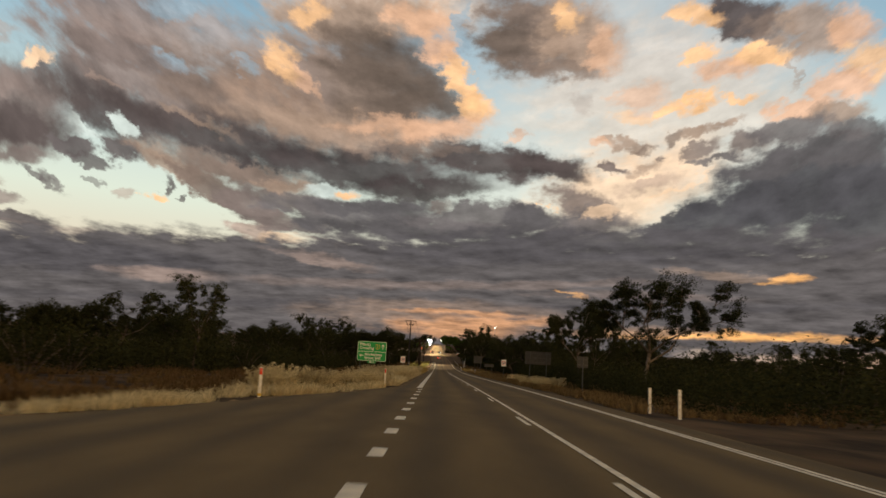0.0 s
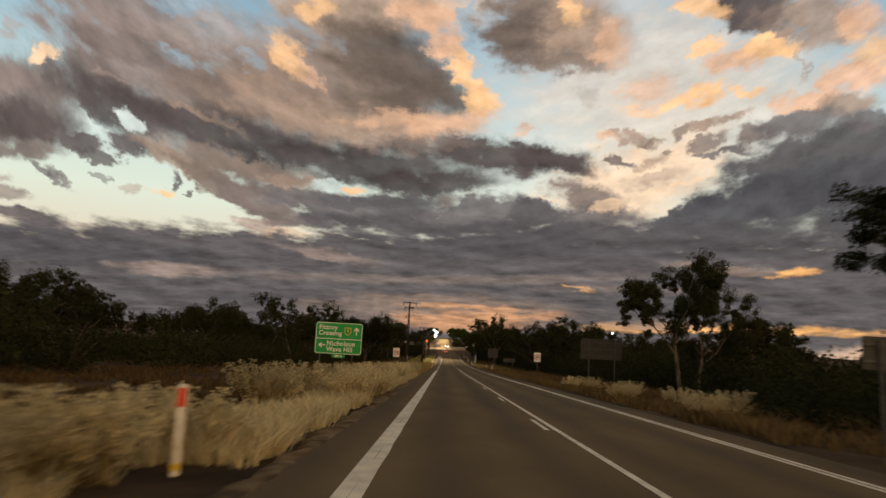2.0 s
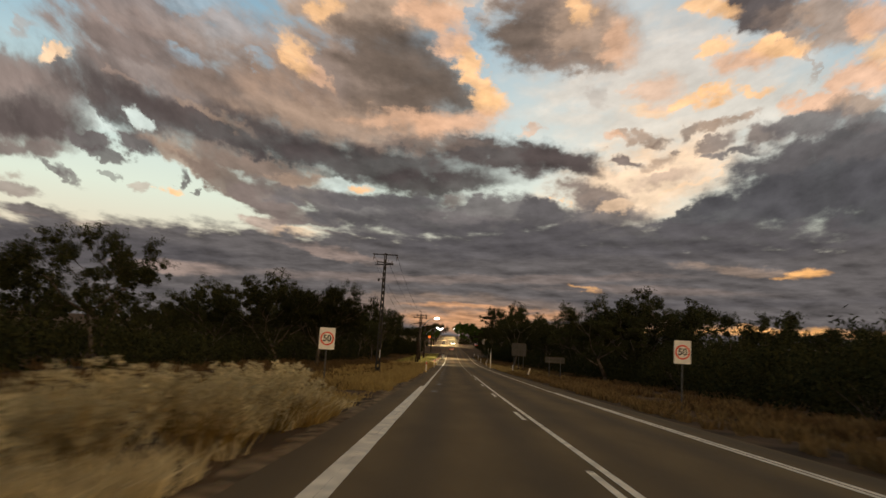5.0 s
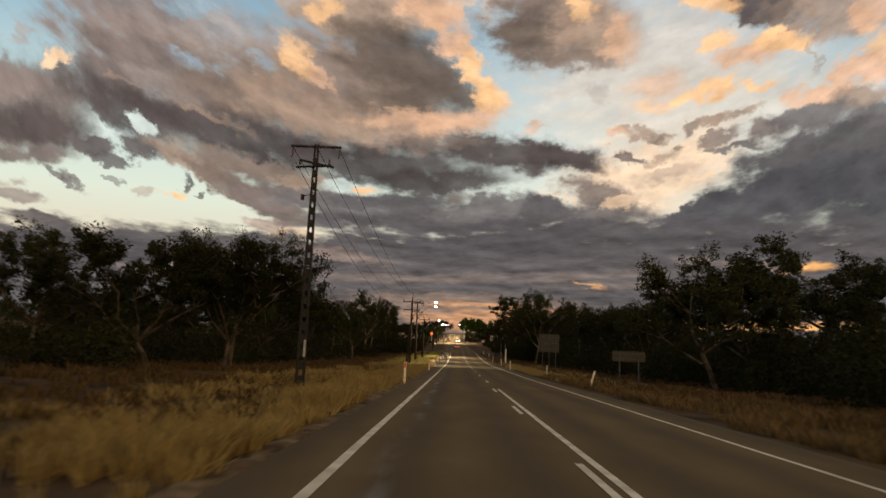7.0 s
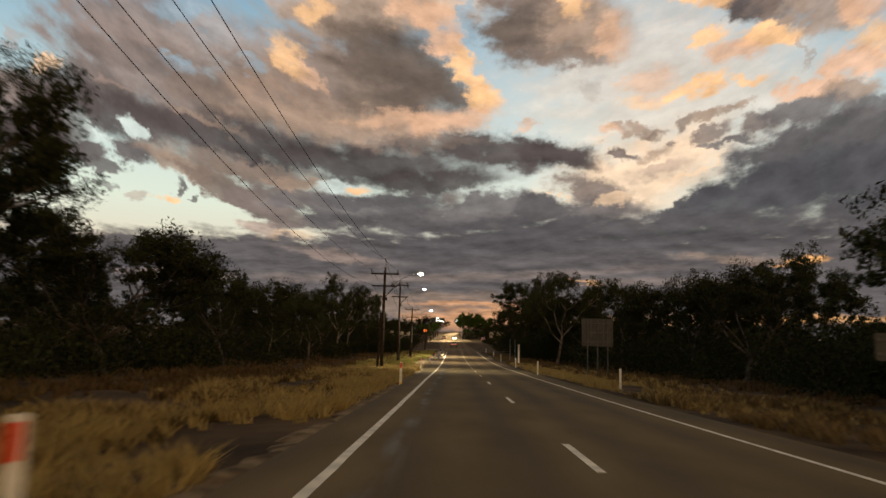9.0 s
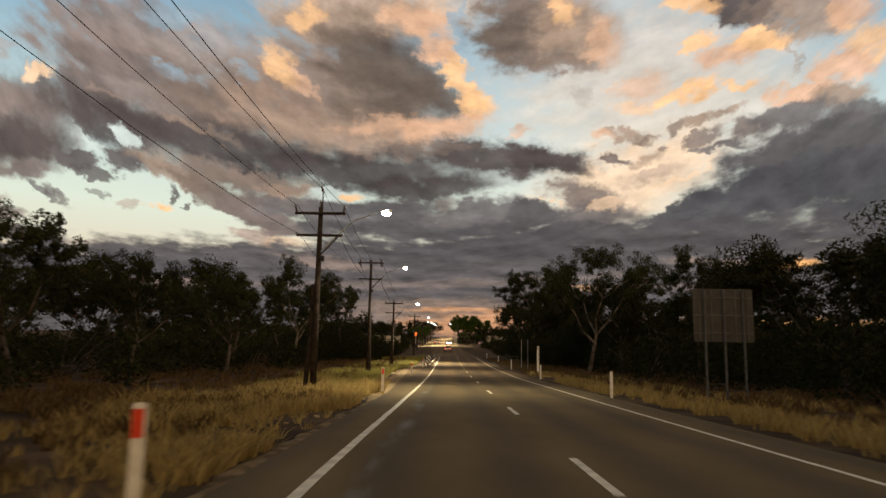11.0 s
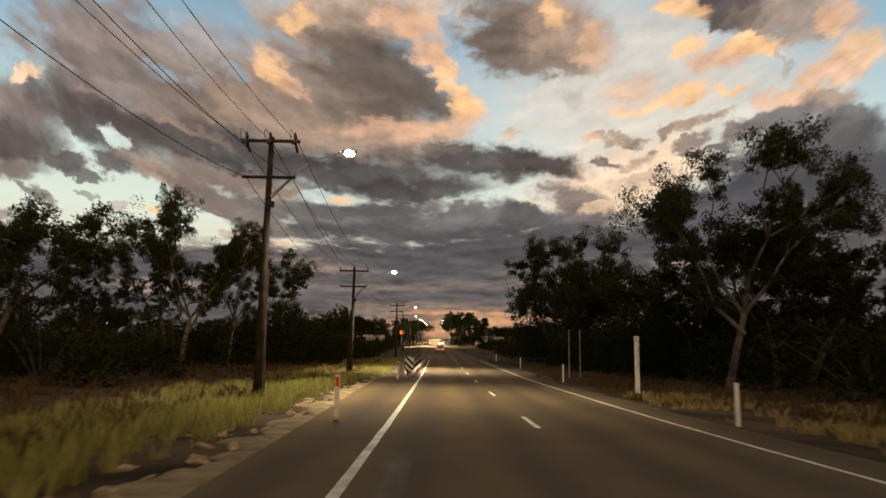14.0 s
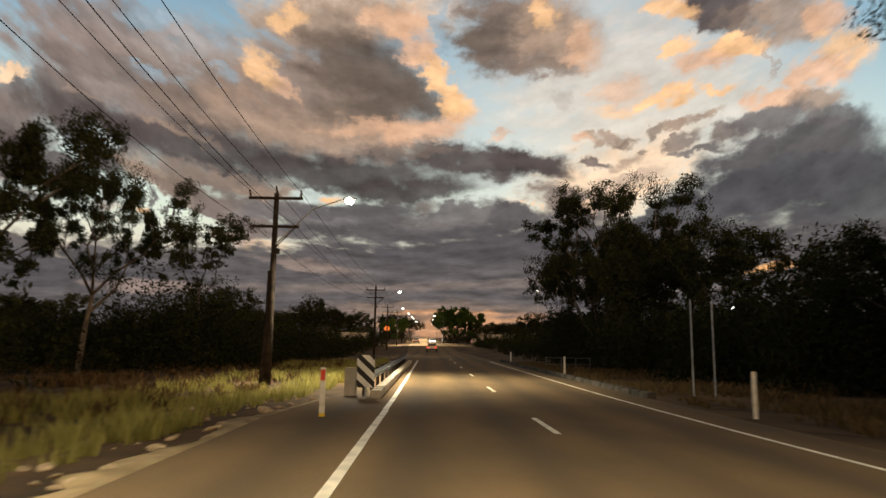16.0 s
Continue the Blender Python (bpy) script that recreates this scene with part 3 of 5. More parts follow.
WALL = material("painted_wall", (0.5, 0.44, 0.36), 0.85, 0, 0.2, 0.8, 0.1, 20.0)
LED = glowing("lamp_light", (0.86, 1.0, 0.93), 60.0)
LED_FAR = glowing("far_lamp_light", (1.0, 0.93, 0.78), 9.0)
TAIL = glowing("tail_light", (1.0, 0.06, 0.03), 2.0)
BEAM = glowing("head_light", (1.0, 0.93, 0.75), 40.0)
AMBER = glowing("amber_sign_light", (1.0, 0.2, 0.03), 0.9)


# ---- mesh helpers ----
def mesh_of(bm, name, mat, smooth=False):
    me = bpy.data.meshes.new(name)
    bm.to_mesh(me)
    bm.free()
    me.materials.append(mat)
    if smooth:
        me.polygons.foreach_set("use_smooth", [True] * len(me.polygons))
    return me


def raw(name, verts, faces, mat):
    me = bpy.data.meshes.new(name)
    me.from_pydata(verts, [], faces)
    me.materials.append(mat)
    return me


def part(name, bm, mat, parent, label="", smooth=False):
    ob = new(name, bm if isinstance(bm, bpy.types.Mesh) else mesh_of(bm, name, mat, smooth))
    ob.parent = parent
    return tagged(ob, label)


def thing(name, x, y, z, label, category, group="", turn=0.0):
    ob = new(name)
    ob.empty_display_size = 0.2
    ob.matrix_basis = pose(x, y, z, 0, 0, turn)
    return tagged(ob, label, category, group)


def box(bm, size, at, turn=0.0, bevel=0.0, tilt=None):
    made = bmesh.ops.create_cube(bm, size=1.0)["verts"]
    bmesh.ops.scale(bm, verts=made, vec=size)
    if bevel:
        edges = list({e for v in made for e in v.link_edges})
        made = list({v for f in bmesh.ops.bevel(bm, geom=edges, offset=bevel, segments=2, affect="EDGES")["faces"] for v in f.verts} | {v for v in made if v.is_valid})
    m = Matrix.Translation(at) @ (tilt if tilt else Matrix.Rotation(radians(turn), 4, "Z"))
    bmesh.ops.transform(bm, matrix=m, verts=made)
    return bm


def tube(bm, points, radii, sides=8, cap=True):
    """A tapered round limb along points."""
    rings = []
    pts = [Vector(p) for p in points]
    for n, p in enumerate(pts):
        way = (pts[min(n + 1, len(pts) - 1)] - pts[max(n - 1, 0)]).normalized()
        side = way.cross(Vector((0.31, 0.95, 0.05))).normalized()
        up = way.cross(side)
        rings.append([bm.verts.new(p + radii[n] * (math.cos(a) * side + math.sin(a) * up)) for a in (2 * math.pi * k / sides for k in range(sides))])
    for a, b in zip(rings, rings[1:]):
        for k in range(sides):
            bm.faces.new((a[k], a[(k + 1) % sides], b[(k + 1) % sides], b[k]))
    if cap:
        bm.faces.new(rings[0][::-1])
        bm.faces.new(rings[-1])
    return bm


def rounded_plate(bm, w, h, r, t, at=(0, 0, 0)):
    """An upright plate with rounded corners, its face towards -y."""
    ring = []
    for cx, cz, a0 in ((w / 2 - r, h / 2 - r, 0), (-w / 2 + r, h / 2 - r, 90), (-w / 2 + r, -h / 2 + r, 180), (w / 2 - r, -h / 2 + r, 270)):
        for k in range(5):
            a = radians(a0 + 22.5 * k)
            ring.append((at[0] + cx + r * math.cos(a), at[2] + cz + r * math.sin(a)))
    front = [bm.verts.new((x, at[1] - t / 2, z)) for x, z in ring]
    back = [bm.verts.new((x, at[1] + t / 2, z)) for x, z in ring]
    bm.faces.new(front[::-1])
    bm.faces.new(back)
    for k in range(len(ring)):
        j = (k + 1) % len(ring)
        bm.faces.new((front[k], front[j], back[j], back[k]))
    bmesh.ops.recalc_face_normals(bm, faces=bm.faces)
    return bm


def polygon(bm, outline, y, t):
    """A flat upright shape from outline (x, z), its face towards -y."""
    front = [bm.verts.new((x, y - t, z)) for x, z in outline]
    back = [bm.verts.new((x, y, z)) for x, z in outline]
    bm.faces.new(front)
    bm.faces.new(back[::-1])
    for k in range(len(outline)):
        j = (k + 1) % len(outline)
        bm.faces.new((front[j], front[k], back[k], back[j]))
    bmesh.ops.recalc_face_normals(bm, faces=bm.faces)
    return bm


def lettering(text, size, x, y, z, mat, parent, stretch=1.0, align="LEFT", weight=0.0, spread=1.0):
    cu = bpy.data.curves.new("legend", "FONT")
    cu.body, cu.size, cu.extrude, cu.align_x, cu.align_y = text, size, 0.006, align, "CENTER"
    cu.offset, cu.space_character = weight, spread
    tmp = new("legend", cu)
    bpy.context.view_layer.update()
    me = bpy.data.meshes.new_from_object(tmp.evaluated_get(bpy.context.evaluated_depsgraph_get()))
    bpy.data.objects.remove(tmp)
    bpy.data.curves.remove(cu)
    me.transform(pose(x, y, z, 90, 0, 0) @ Matrix.Diagonal((stretch, 1, 1, 1)))
    me.materials.clear()
    me.materials.append(mat)
    return part("legend", me, mat, parent)


# ---- the lie of the land ----
PROFILE_Y = [-400, -20, 10, 40, 70, 100, 130, 160, 190, 220, 250, 280, 310, 340, 384, 434, 480, 870, 960, 1500]
PROFILE_Z = [1.9, 1.354, 1.302, 1.119, 0.849, 0.574, 0.302, 0.171, 0.03, 0.02, 0.06, 0.45, 1.187, 1.942, 3.2, 5.4, 7.2, 21.9, 24.0, 25.0]


def road_z(y):
    return float(np.mean([np.interp(y + d, PROFILE_Y, PROFILE_Z) for d in (-8, -4, 0, 4, 8)]))


EDGE_Y = [-60, 6, 13, 16.2, 21.8, 28, 31, 34, 37.5, 41, 45, 225, 240, 262, 276, 284, 290, 340, 434, 502, 900]
EDGE_X = [-60, -13, -8.2, -6.9, -5.5, -4.4, -3.6, -2.8, -2.35, -1.7, -1.1, -0.95, -1.45, -2.2, -2.4, -1.7, -1.3, -1.4, -3.8, -4.6, -4.6]


def sealed_left(y):
    return float(np.interp(y, EDGE_Y, EDGE_X))


def sealed_right(y):
    return float(np.interp(y, [-60, 285, 300, 340, 434, 502, 900], [8.45, 8.45, 8.2, 8.0, 5.6, 4.4, 4.2]))


def ground_z(x, y):
    off = max(sealed_left(y) - x, x - sealed_right(y), 0.0)
    drop = -0.09 - 0.22 * min(off / 5.0, 1.0)
    lumps = noise.noise((x * 0.16, y * 0.16, 3.0)) * 0.22 * min(off / 4.0, 1.0) + noise.noise((x * 0.7, y * 0.7, 8.0)) * 0.05 * min(off, 1.0)
    return road_z(y) + drop + lumps


def axis(*spans):
    out = []
    for a, b, s in spans:
        out += list(np.arange(a, b, s))
    return out + [spans[-1][1]]


def sheet(name, xs, ys, height, mat):
    nx = len(xs)
    verts = [(x, y, height(x, y)) for y in ys for x in xs]
    faces = [(j * nx + i, j * nx + i + 1, (j + 1) * nx + i + 1, (j + 1) * nx + i) for j in range(len(ys) - 1) for i in range(nx - 1)]
    me = raw(name, verts, faces, mat)
    me.polygons.foreach_set("use_smooth", [True] * len(faces))
    return new(name, me)


ground = sheet("ground", axis((-2000, -200, 200), (-200, -40, 16), (-40, -14, 2), (-14, 18, 0.8), (18, 40, 2), (40, 200, 16), (200, 2000, 200)),
               axis((-400, -40, 30), (-40, 320, 2.0), (320, 900, 10), (900, 3000, 100)), ground_z, DIRT)
tagged(ground, "dry red-brown earth with straw litter under the bush", "ground", kind="structure")


def road_piece(name, y0, y1, mat, label, step_y=2.0):
    verts, faces = [], []
    ys = list(np.arange(y0, y1, step_y)) + [y1]
    for y in ys:
        a, b, z = sealed_left(y), sealed_right(y), road_z(y)
        for k in range(7):
            x = a + (b - a) * k / 6
            verts.append((x, y, z - 0.015 * abs(x - 3.6) / 4))
        verts += [(a - 0.12, y, z - 0.14), (b + 0.12, y, z - 0.14)]
    for j in range(len(ys) - 1):
        p, q = j * 9, (j + 1) * 9
        faces += [(p + k, p + k + 1, q + k + 1, q + k) for k in range(6)] + [(p + 7, p, q, q + 7), (p + 6, p + 8, q + 8, q + 6)]
    return tagged(new(name, raw(name, verts, faces, mat)), label, "road", kind="structure")


road_piece("road_1", -60, 246, ASPHALT, "worn grey-brown chip seal road with dark wheel paths")
road_piece("road_2", 246, 890, NEW_SEAL, "newer reddish chip seal road over the creek crossing")


def marking(name, x, y0, y1, width, label, wobble=0.0, veer=0.0):
    ys = list(np.arange(y0, y1, 1.5 if wobble else 3.0)) + [y1]
    verts, faces = [], []
    for n, y in enumerate(ys):
        z = road_z(y) - 0.015 * abs(x - 3.6) / 4 + 0.006
        d = wobble * noise.noise((y * 0.6, x, 1.0)) + veer * min(max((y - 205) / 25, 0.0), 1.0)
        verts += [(x - width / 2 + d, y, z), (x + width / 2 + d, y, z)]
    for n in range(len(ys) - 1):
        faces.append((2 * n, 2 * n + 1, 2 * n + 3, 2 * n + 2))
    return tagged(new(name, raw(name, verts, faces, PAINT)), label, "road marking", kind="structure")


marking("edge_line_left", 0.0, 43.4, 330, 0.15, "cream painted edge line, worn at its rim", 0.02, 0.14)
marking("edge_line_left_outer", -0.166, 43.4, 134, 0.178, "second cream band that doubles the edge line")
for k in range(14):
    marking("edge_dash", 0.0, 40.2 - 3.62 * k, 41.35 - 3.62 * k, 0.26, "short cream dash across the turn-off")
marking("edge_line_right", 7.2, -60, 330, 0.12, "thin cream edge line on the far side", 0.02)
marking("edge_line_right_outer", 7.37, -60, 136, 0.12, "second thin band beside the far edge line")
marking("centre_line", 3.64, -60, 165.6, 0.13, "unbroken cream centre line")
for k in range(16):
    y = 162.6 - 12 * k + 0.2
    marking("centre_dash_side", 3.4, y, y + 3.0, 0.12, "short cream dash beside the unbroken centre line")
for y in (174.2, 187.8, 201.6, 213.0, *(224.3 + 12.25 * k for k in range(10))):
    marking("centre_dash", 3.55, y, y + 3.0, 0.13, "cream centre dash")


# ---- plants ----
def leaf_cloud(rng, centres, per, size, spread, droop=0.5):
    """Verts and faces of many narrow hanging leaves gathered round the given tips."""
    n = len(centres) * per
    c = np.repeat(np.array(centres), per, axis=0)
    r = np.repeat(np.array(spread), per)[:, None] if np.ndim(spread) else spread
    d = rng.normal(size=(n, 3))
    d /= np.linalg.norm(d, axis=1, keepdims=True)
    c = c + d * np.cbrt(rng.uniform(0, 1, (n, 1))) * r * [1, 1, 0.8]
    way = rng.normal(size=(n, 3))
    way[:, 2] -= droop * 1.6
    way /= np.linalg.norm(way, axis=1, keepdims=True)
    side = np.cross(way, rng.normal(size=(n, 3)))
    side /= np.linalg.norm(side, axis=1, keepdims=True) + 1e-9
    ln = size * rng.uniform(0.6, 1.4, (n, 1))
    wd = ln * rng.uniform(0.28, 0.5, (n, 1))
    v = np.stack([c - way * ln * 0.5, c + side * wd * 0.5, c + way * ln * 0.5, c - side * wd * 0.5], 1).reshape(-1, 3)
    return v.tolist(), np.arange(4 * n).reshape(-1, 4).tolist()


def limbs(rng, height, spread, forks, lean, thick, first):
    """A gum's wood: a leaning stem that forks again and again. Returns the bmesh of the stem, of the limbs, and the tips."""
    stem, arms, tips = bmesh.new(), bmesh.new(), []
    top = Vector((lean * height, rng.uniform(-0.1, 0.1) * height, first * height))
    mid = Vector((top.x * 0.35 + rng.uniform(-0.1, 0.1), top.y * 0.4, top.z * 0.55))
    tube(stem, [(0, 0, -0.4), (0.02, 0, 0.25), mid, top], [thick * 1.5, thick * 1.1, thick * 0.9, thick * 0.7], 9)

    def grow(base, way, length, rad, level):
        bend = way + Vector((rng.uniform(-0.3, 0.3), rng.uniform(-0.3, 0.3), rng.uniform(0.05, 0.35)))
        a = base + way * length * 0.5 + Vector((rng.uniform(-0.1, 0.1), rng.uniform(-0.1, 0.1), 0)) * length
        end = base + way * length * 0.45 + bend.normalized() * length * 0.55
        tube(arms, [base, a, end], [rad, rad * 0.8, rad * 0.5], 6 if level < 2 else 4, cap=False)
        if level >= 1:
            tips.append((tuple(a + Vector((0, 0, 0.1))), length * 0.4))
        if level == 3:
            tips.append((tuple(end), length * 0.85))
            return
        for _ in range(forks[level]):
            turn = rng.uniform(0, 2 * math.pi)
            out = Vector((math.cos(turn), math.sin(turn), 0)) * rng.uniform(0.5, 1.0) * spread
            grow(end, (bend.normalized() + out + Vector((0, 0, rng.uniform(-0.45, 0.5)))).normalized(), length * rng.uniform(0.55, 0.8), rad * 0.55, level + 1)

    for k in range(forks[3]):
        turn = 2 * math.pi * (k + rng.uniform(-0.2, 0.2)) / forks[3]
        way = Vector((math.cos(turn) * spread, math.sin(turn) * spread, rng.uniform(0.6, 1.1))).normalized()
        grow(top if k else top - Vector((0, 0, height * 0.06)), way, height * rng.uniform(0.22, 0.32), thick * 0.55, 1)
    return stem, arms, tips


def gum_tree(seed, height, label, spread=0.75, forks=(3, 3, 3, 4), lean=0.05, thick=0.16, first=0.33, per=170, leaf=0.17, mat=None, bark=None, name="gum_tree", group="gum trees of the bush"):
    rng = np.random.default_rng(seed)
    tree = thing(name, 0, 0, -50, label, "tree", group)
    stem, arms, tips = limbs(rng, height, spread, forks, lean, thick, first)
    part("trunk", stem, bark or BARK, tree, smooth=True)
    part("bough", arms, bark or BARK, tree, smooth=True)
    tips = [t for t in tips if rng.random() > 0.08]
    tips += [((x + rng.uniform(-0.5, 0.5), y + rng.uniform(-0.5, 0.5), z - rng.uniform(0.6, 1.3)), r * 0.8) for (x, y, z), r in tips if rng.random() < 0.45 and z > height * 0.4]
    # Each limb end carries a handful of tight rounded sprays.
    sprays = []
    for at, r in tips:
        r = max(0.55, r * 0.72)
        for _ in range(7):
            d = rng.normal(size=3)
            d *= rng.uniform(0.15, 0.85) * r / np.linalg.norm(d)
            sprays.append(((at[0] + d[0], at[1] + d[1], at[2] + d[2] * 0.75), r * rng.uniform(0.26, 0.5)))
    v, f = leaf_cloud(rng, [t[0] for t in sprays], per // 7, leaf, [t[1] for t in sprays])
    part("crown", raw("crown", v, f, mat or LEAF), None, tree)
    tree["tall"] = max(p[2] for p in v)
    return tree


def shrub(seed, height, label, mat, per=40, leaf=0.16, name="shrub", wide=1.0):
    rng = np.random.default_rng(seed)
    bush = thing(name, 0, 0, -50, label, "shrub", "scrub under the gums")
    stem, tips = bmesh.new(), []
    for k in range(9):
        a = 2 * math.pi * k / 9 + rng.uniform(-0.3, 0.3)
        r = rng.uniform(0.2, 0.65) * height * wide
        end = Vector((math.cos(a) * r, math.sin(a) * r, height * rng.uniform(0.45, 0.95)))
        tube(stem, [(0, 0, -0.2), end * 0.5 + Vector((0, 0, 0.1)), end], [0.05, 0.03, 0.012], 4, cap=False)
        for q in (0.55, 0.8, 1.0):
            tips.append(end * q + Vector((rng.uniform(-0.2, 0.2), rng.uniform(-0.2, 0.2), 0)))
    part("stem", stem, BARK, bush)
    v, f = leaf_cloud(rng, [tuple(t) for t in tips], per, leaf, height * 0.3, 0.0)
    part("foliage", raw("foliage", v, f, mat), None, bush)
    return bush


GUMS = [
    gum_tree(11, 11.0, "tall open gum with a pale forked trunk and airy crown", 0.8, lean=0.06),
    gum_tree(12, 11.0, "spreading gum with clumped dark foliage", 1.0, lean=-0.05, per=180),
    gum_tree(13, 11.0, "rounded dense gum with a short trunk", 0.85, forks=(3, 3, 3, 5), first=0.22, per=190),
    gum_tree(14, 11.0, "slender gum with drooping foliage at its limb ends", 0.6, forks=(3, 3, 2, 4), lean=0.1, first=0.42, per=180, thick=0.12),
    gum_tree(15, 11.0, "wide leaning gum with a twisted pale trunk", 1.05, lean=-0.12, first=0.28),
    gum_tree(17, 11.0, "tall gum with a forked pale trunk and fine drooping foliage", 0.85, lean=-0.03, first=0.24, per=460, leaf=0.11, bark=PALE_BARK),
    gum_tree(18, 11.0, "rounded gum with fine clumped foliage and a pale trunk", 0.9, forks=(3, 3, 3, 5), lean=0.03, first=0.3, per=430, leaf=0.11, bark=PALE_BARK),
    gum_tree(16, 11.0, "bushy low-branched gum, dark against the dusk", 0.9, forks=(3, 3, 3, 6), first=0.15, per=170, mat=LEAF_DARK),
    gum_tree(20, 11.0, "dense round shade tree with fresh green leaves", 0.9, forks=(3, 3, 3, 6), first=0.1, per=260, leaf=0.26, mat=LEAF_GREEN),
    gum_tree(19, 11.0, "tall gum with a domed full crown on a bare pale trunk", 0.7, forks=(3, 3, 3, 5), lean=0.04, first=0.34, per=560, leaf=0.13, bark=PALE_BARK),
]
SHRUBS = [
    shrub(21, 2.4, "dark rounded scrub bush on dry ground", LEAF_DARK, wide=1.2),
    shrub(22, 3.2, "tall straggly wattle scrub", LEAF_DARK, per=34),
    shrub(23, 1.6, "low grey-green saltbush among dry grass", LEAF, wide=1.5),
]


def plant(kind, x, y, tall, turn, native=None, wide=1.0):
    h = native or kind.get("tall", 11.0)
    s = tall / h
    m = pose(x, y, ground_z(x, y) - 0.05, 0, 0, turn)
    made = copy_thing(kind, m)
    made.matrix_basis = m @ Matrix.Diagonal((s * wide, s * wide, s, 1))
    return made


# Gums that stand out: kind, place, height, turn, width.
NEAR_GUMS = [
    (6, 18.5, 60.5, 11.8, 30, 1.15), (9, 20.5, 96.6, 12.2, 200, 0.95), (6, 22.2, 97.4, 10.2, 20, 0.85), (2, 29.5, 99, 7.6, 60, 1.1), (2, 30, 104, 8.0, 10, 1.0),
    (3, -19.2, 58.5, 8.2, 60, 1.1), (1, -29, 66, 7.4, 120, 1.15), (2, -27, 78, 7.0, 10, 1.2), (7, -36, 74, 6.4, 70, 1.2),
    (3, -27.6, 153, 11.6, 20, 0.9), (0, -30, 128, 8.6, 140, 1.0), (7, -25, 118, 7.0, 190, 1.0), (1, -21, 139, 9.0, 300, 1.0),
    (6, -15.6, 184.5, 11.4, 0, 0.9), (7, -14.8, 181, 10.2, 80, 0.8), (7, -19, 178, 9.4, 200, 1.15), (2, -26, 176, 10.0, 50, 1.1),
    (2, 20.8, 184, 10.9, 150, 1.15), (1, 29, 182, 12.6, 250, 1.0), (7, 25.5, 190, 10.6, 20, 1.2), (2, 34, 203, 12.8, 90, 1.0),
    (7, 24.8, 221, 10.0, 20, 0.95), (7, 32, 250, 11.5, 80, 1.1), (7, 25.5, 236, 10.2, 60, 1.15), (2, 31, 228, 12.5, 200, 1.0), (3, 22.4, 252, 11.6, 40, 0.8),
    (5, 17.4, 271.8, 14.8, 185, 0.82), (7, 25.0, 267, 9.2, 45, 1.1), (2, 21.5, 275, 12.5, 15, 1.0), (2, 25.5, 279, 13.8, 300, 1.1), (7, 23, 288, 7.4, 130, 1.0), (6, 17.4, 326, 20.2, 20, 0.9), (7, 16.2, 322, 11.5, 60, 0.8), (7, 20.0, 329, 14.0, 200, 0.85), (2, 26.5, 327, 12.0, 10, 0.9),
    (2, 23.0, 333, 16.0, 100, 0.7), (7, 27, 318, 12.5, 10, 1.1), (7, 21, 356, 7.5, 250, 1.0),
    (5, -18.9, 288.5, 14.9, 330, 0.74), (6, -19.2, 302, 14.4, 75, 0.72), (1, -23, 296, 11.5, 15, 0.9), (2, -29.6, 288.5, 13.6, 160, 0.9),
    (0, -17.0, 235, 8.0, 10, 0.8), (1, -21, 268, 10.5, 205, 1.0), (7, -30, 262, 12, 300, 1.1), (2, -16, 250, 9.4, 40, 1.0), (3, -17, 318, 13, 222, 0.95),
    (2, -18.4, 226, 9.6, 100, 0.95), (4, -20, 214, 10.0, 10, 1.0), (2, -30, 206, 14.5, 260, 1.0), (7, -18.5, 205, 9.5, 140, 1.1),
    (8, 8.7, 503, 13.0, 0, 0.8), (8, 14.6, 507, 11.4, 40, 0.75), (7, 21, 502, 8, 90, 1.1), (7, 28, 500, 7.8, 10, 1.1), (7, 36, 498, 8.4, 70, 1.1), (7, 44, 495, 9, 70, 1.1), (8, -9.5, 470, 8.0, 30, 0.8), (7, -12.5, 520, 11, 30, 0.9), (8, 7.5, 560, 12, 0, 0.8), (7, -9.5, 600, 12, 0, 0.8), (7, 9, 640, 13, 0, 0.9), (7, -10, 690, 13, 0, 0.9), (2, -25, 425, 12.5, 30, 1.0), (7, -19, 402, 9, 60, 1.0), (2, -17, 455, 10, 80, 1.0),
]
for kind, x, y, tall, turn, wide in NEAR_GUMS:
    plant(GUMS[kind], x, y, tall, turn, wide=wide)

rng = random.Random(5)
# The bush behind them, thicker with distance from the road.
for k in range(150):
    left = k % 2 == 0
    y = rng.uniform(25, 400)
    x = rng.uniform(28, 75) * (-1 if left else 1)
    if not left and y < 55:
        continue
    plant(GUMS[(0, 1, 2, 3, 4, 7)[rng.randrange(6)]], x + (0 if left else 4), y, rng.uniform(6.5, 10.5) * (0.82 if y < 150 else 1.0), rng.uniform(0, 360), wide=rng.uniform(0.9, 1.25))
for k in range(60):
    y = rng.uniform(400, 760)
    x = rng.choice((-1, 1)) * rng.uniform(19, 110)
    plant(GUMS[(1, 2, 7)[k % 3]], x, y, rng.uniform(6.5, 10), rng.uniform(0, 360), wide=rng.uniform(1.0, 1.3))
for k in range(290):
    left = k % 2 < 1
    y = rng.uniform(30, 420) if left else rng.uniform(45, 420)
    x = -rng.uniform(19, 60) if left else rng.uniform(22, 60)
    n = rng.randrange(3)
    plant(SHRUBS[n], x, y, (2.4, 3.2, 1.6)[n] * rng.uniform(0.8, 1.5), rng.uniform(0, 360), (2.4, 3.2, 1.6)[n], rng.uniform(1.0, 1.5))


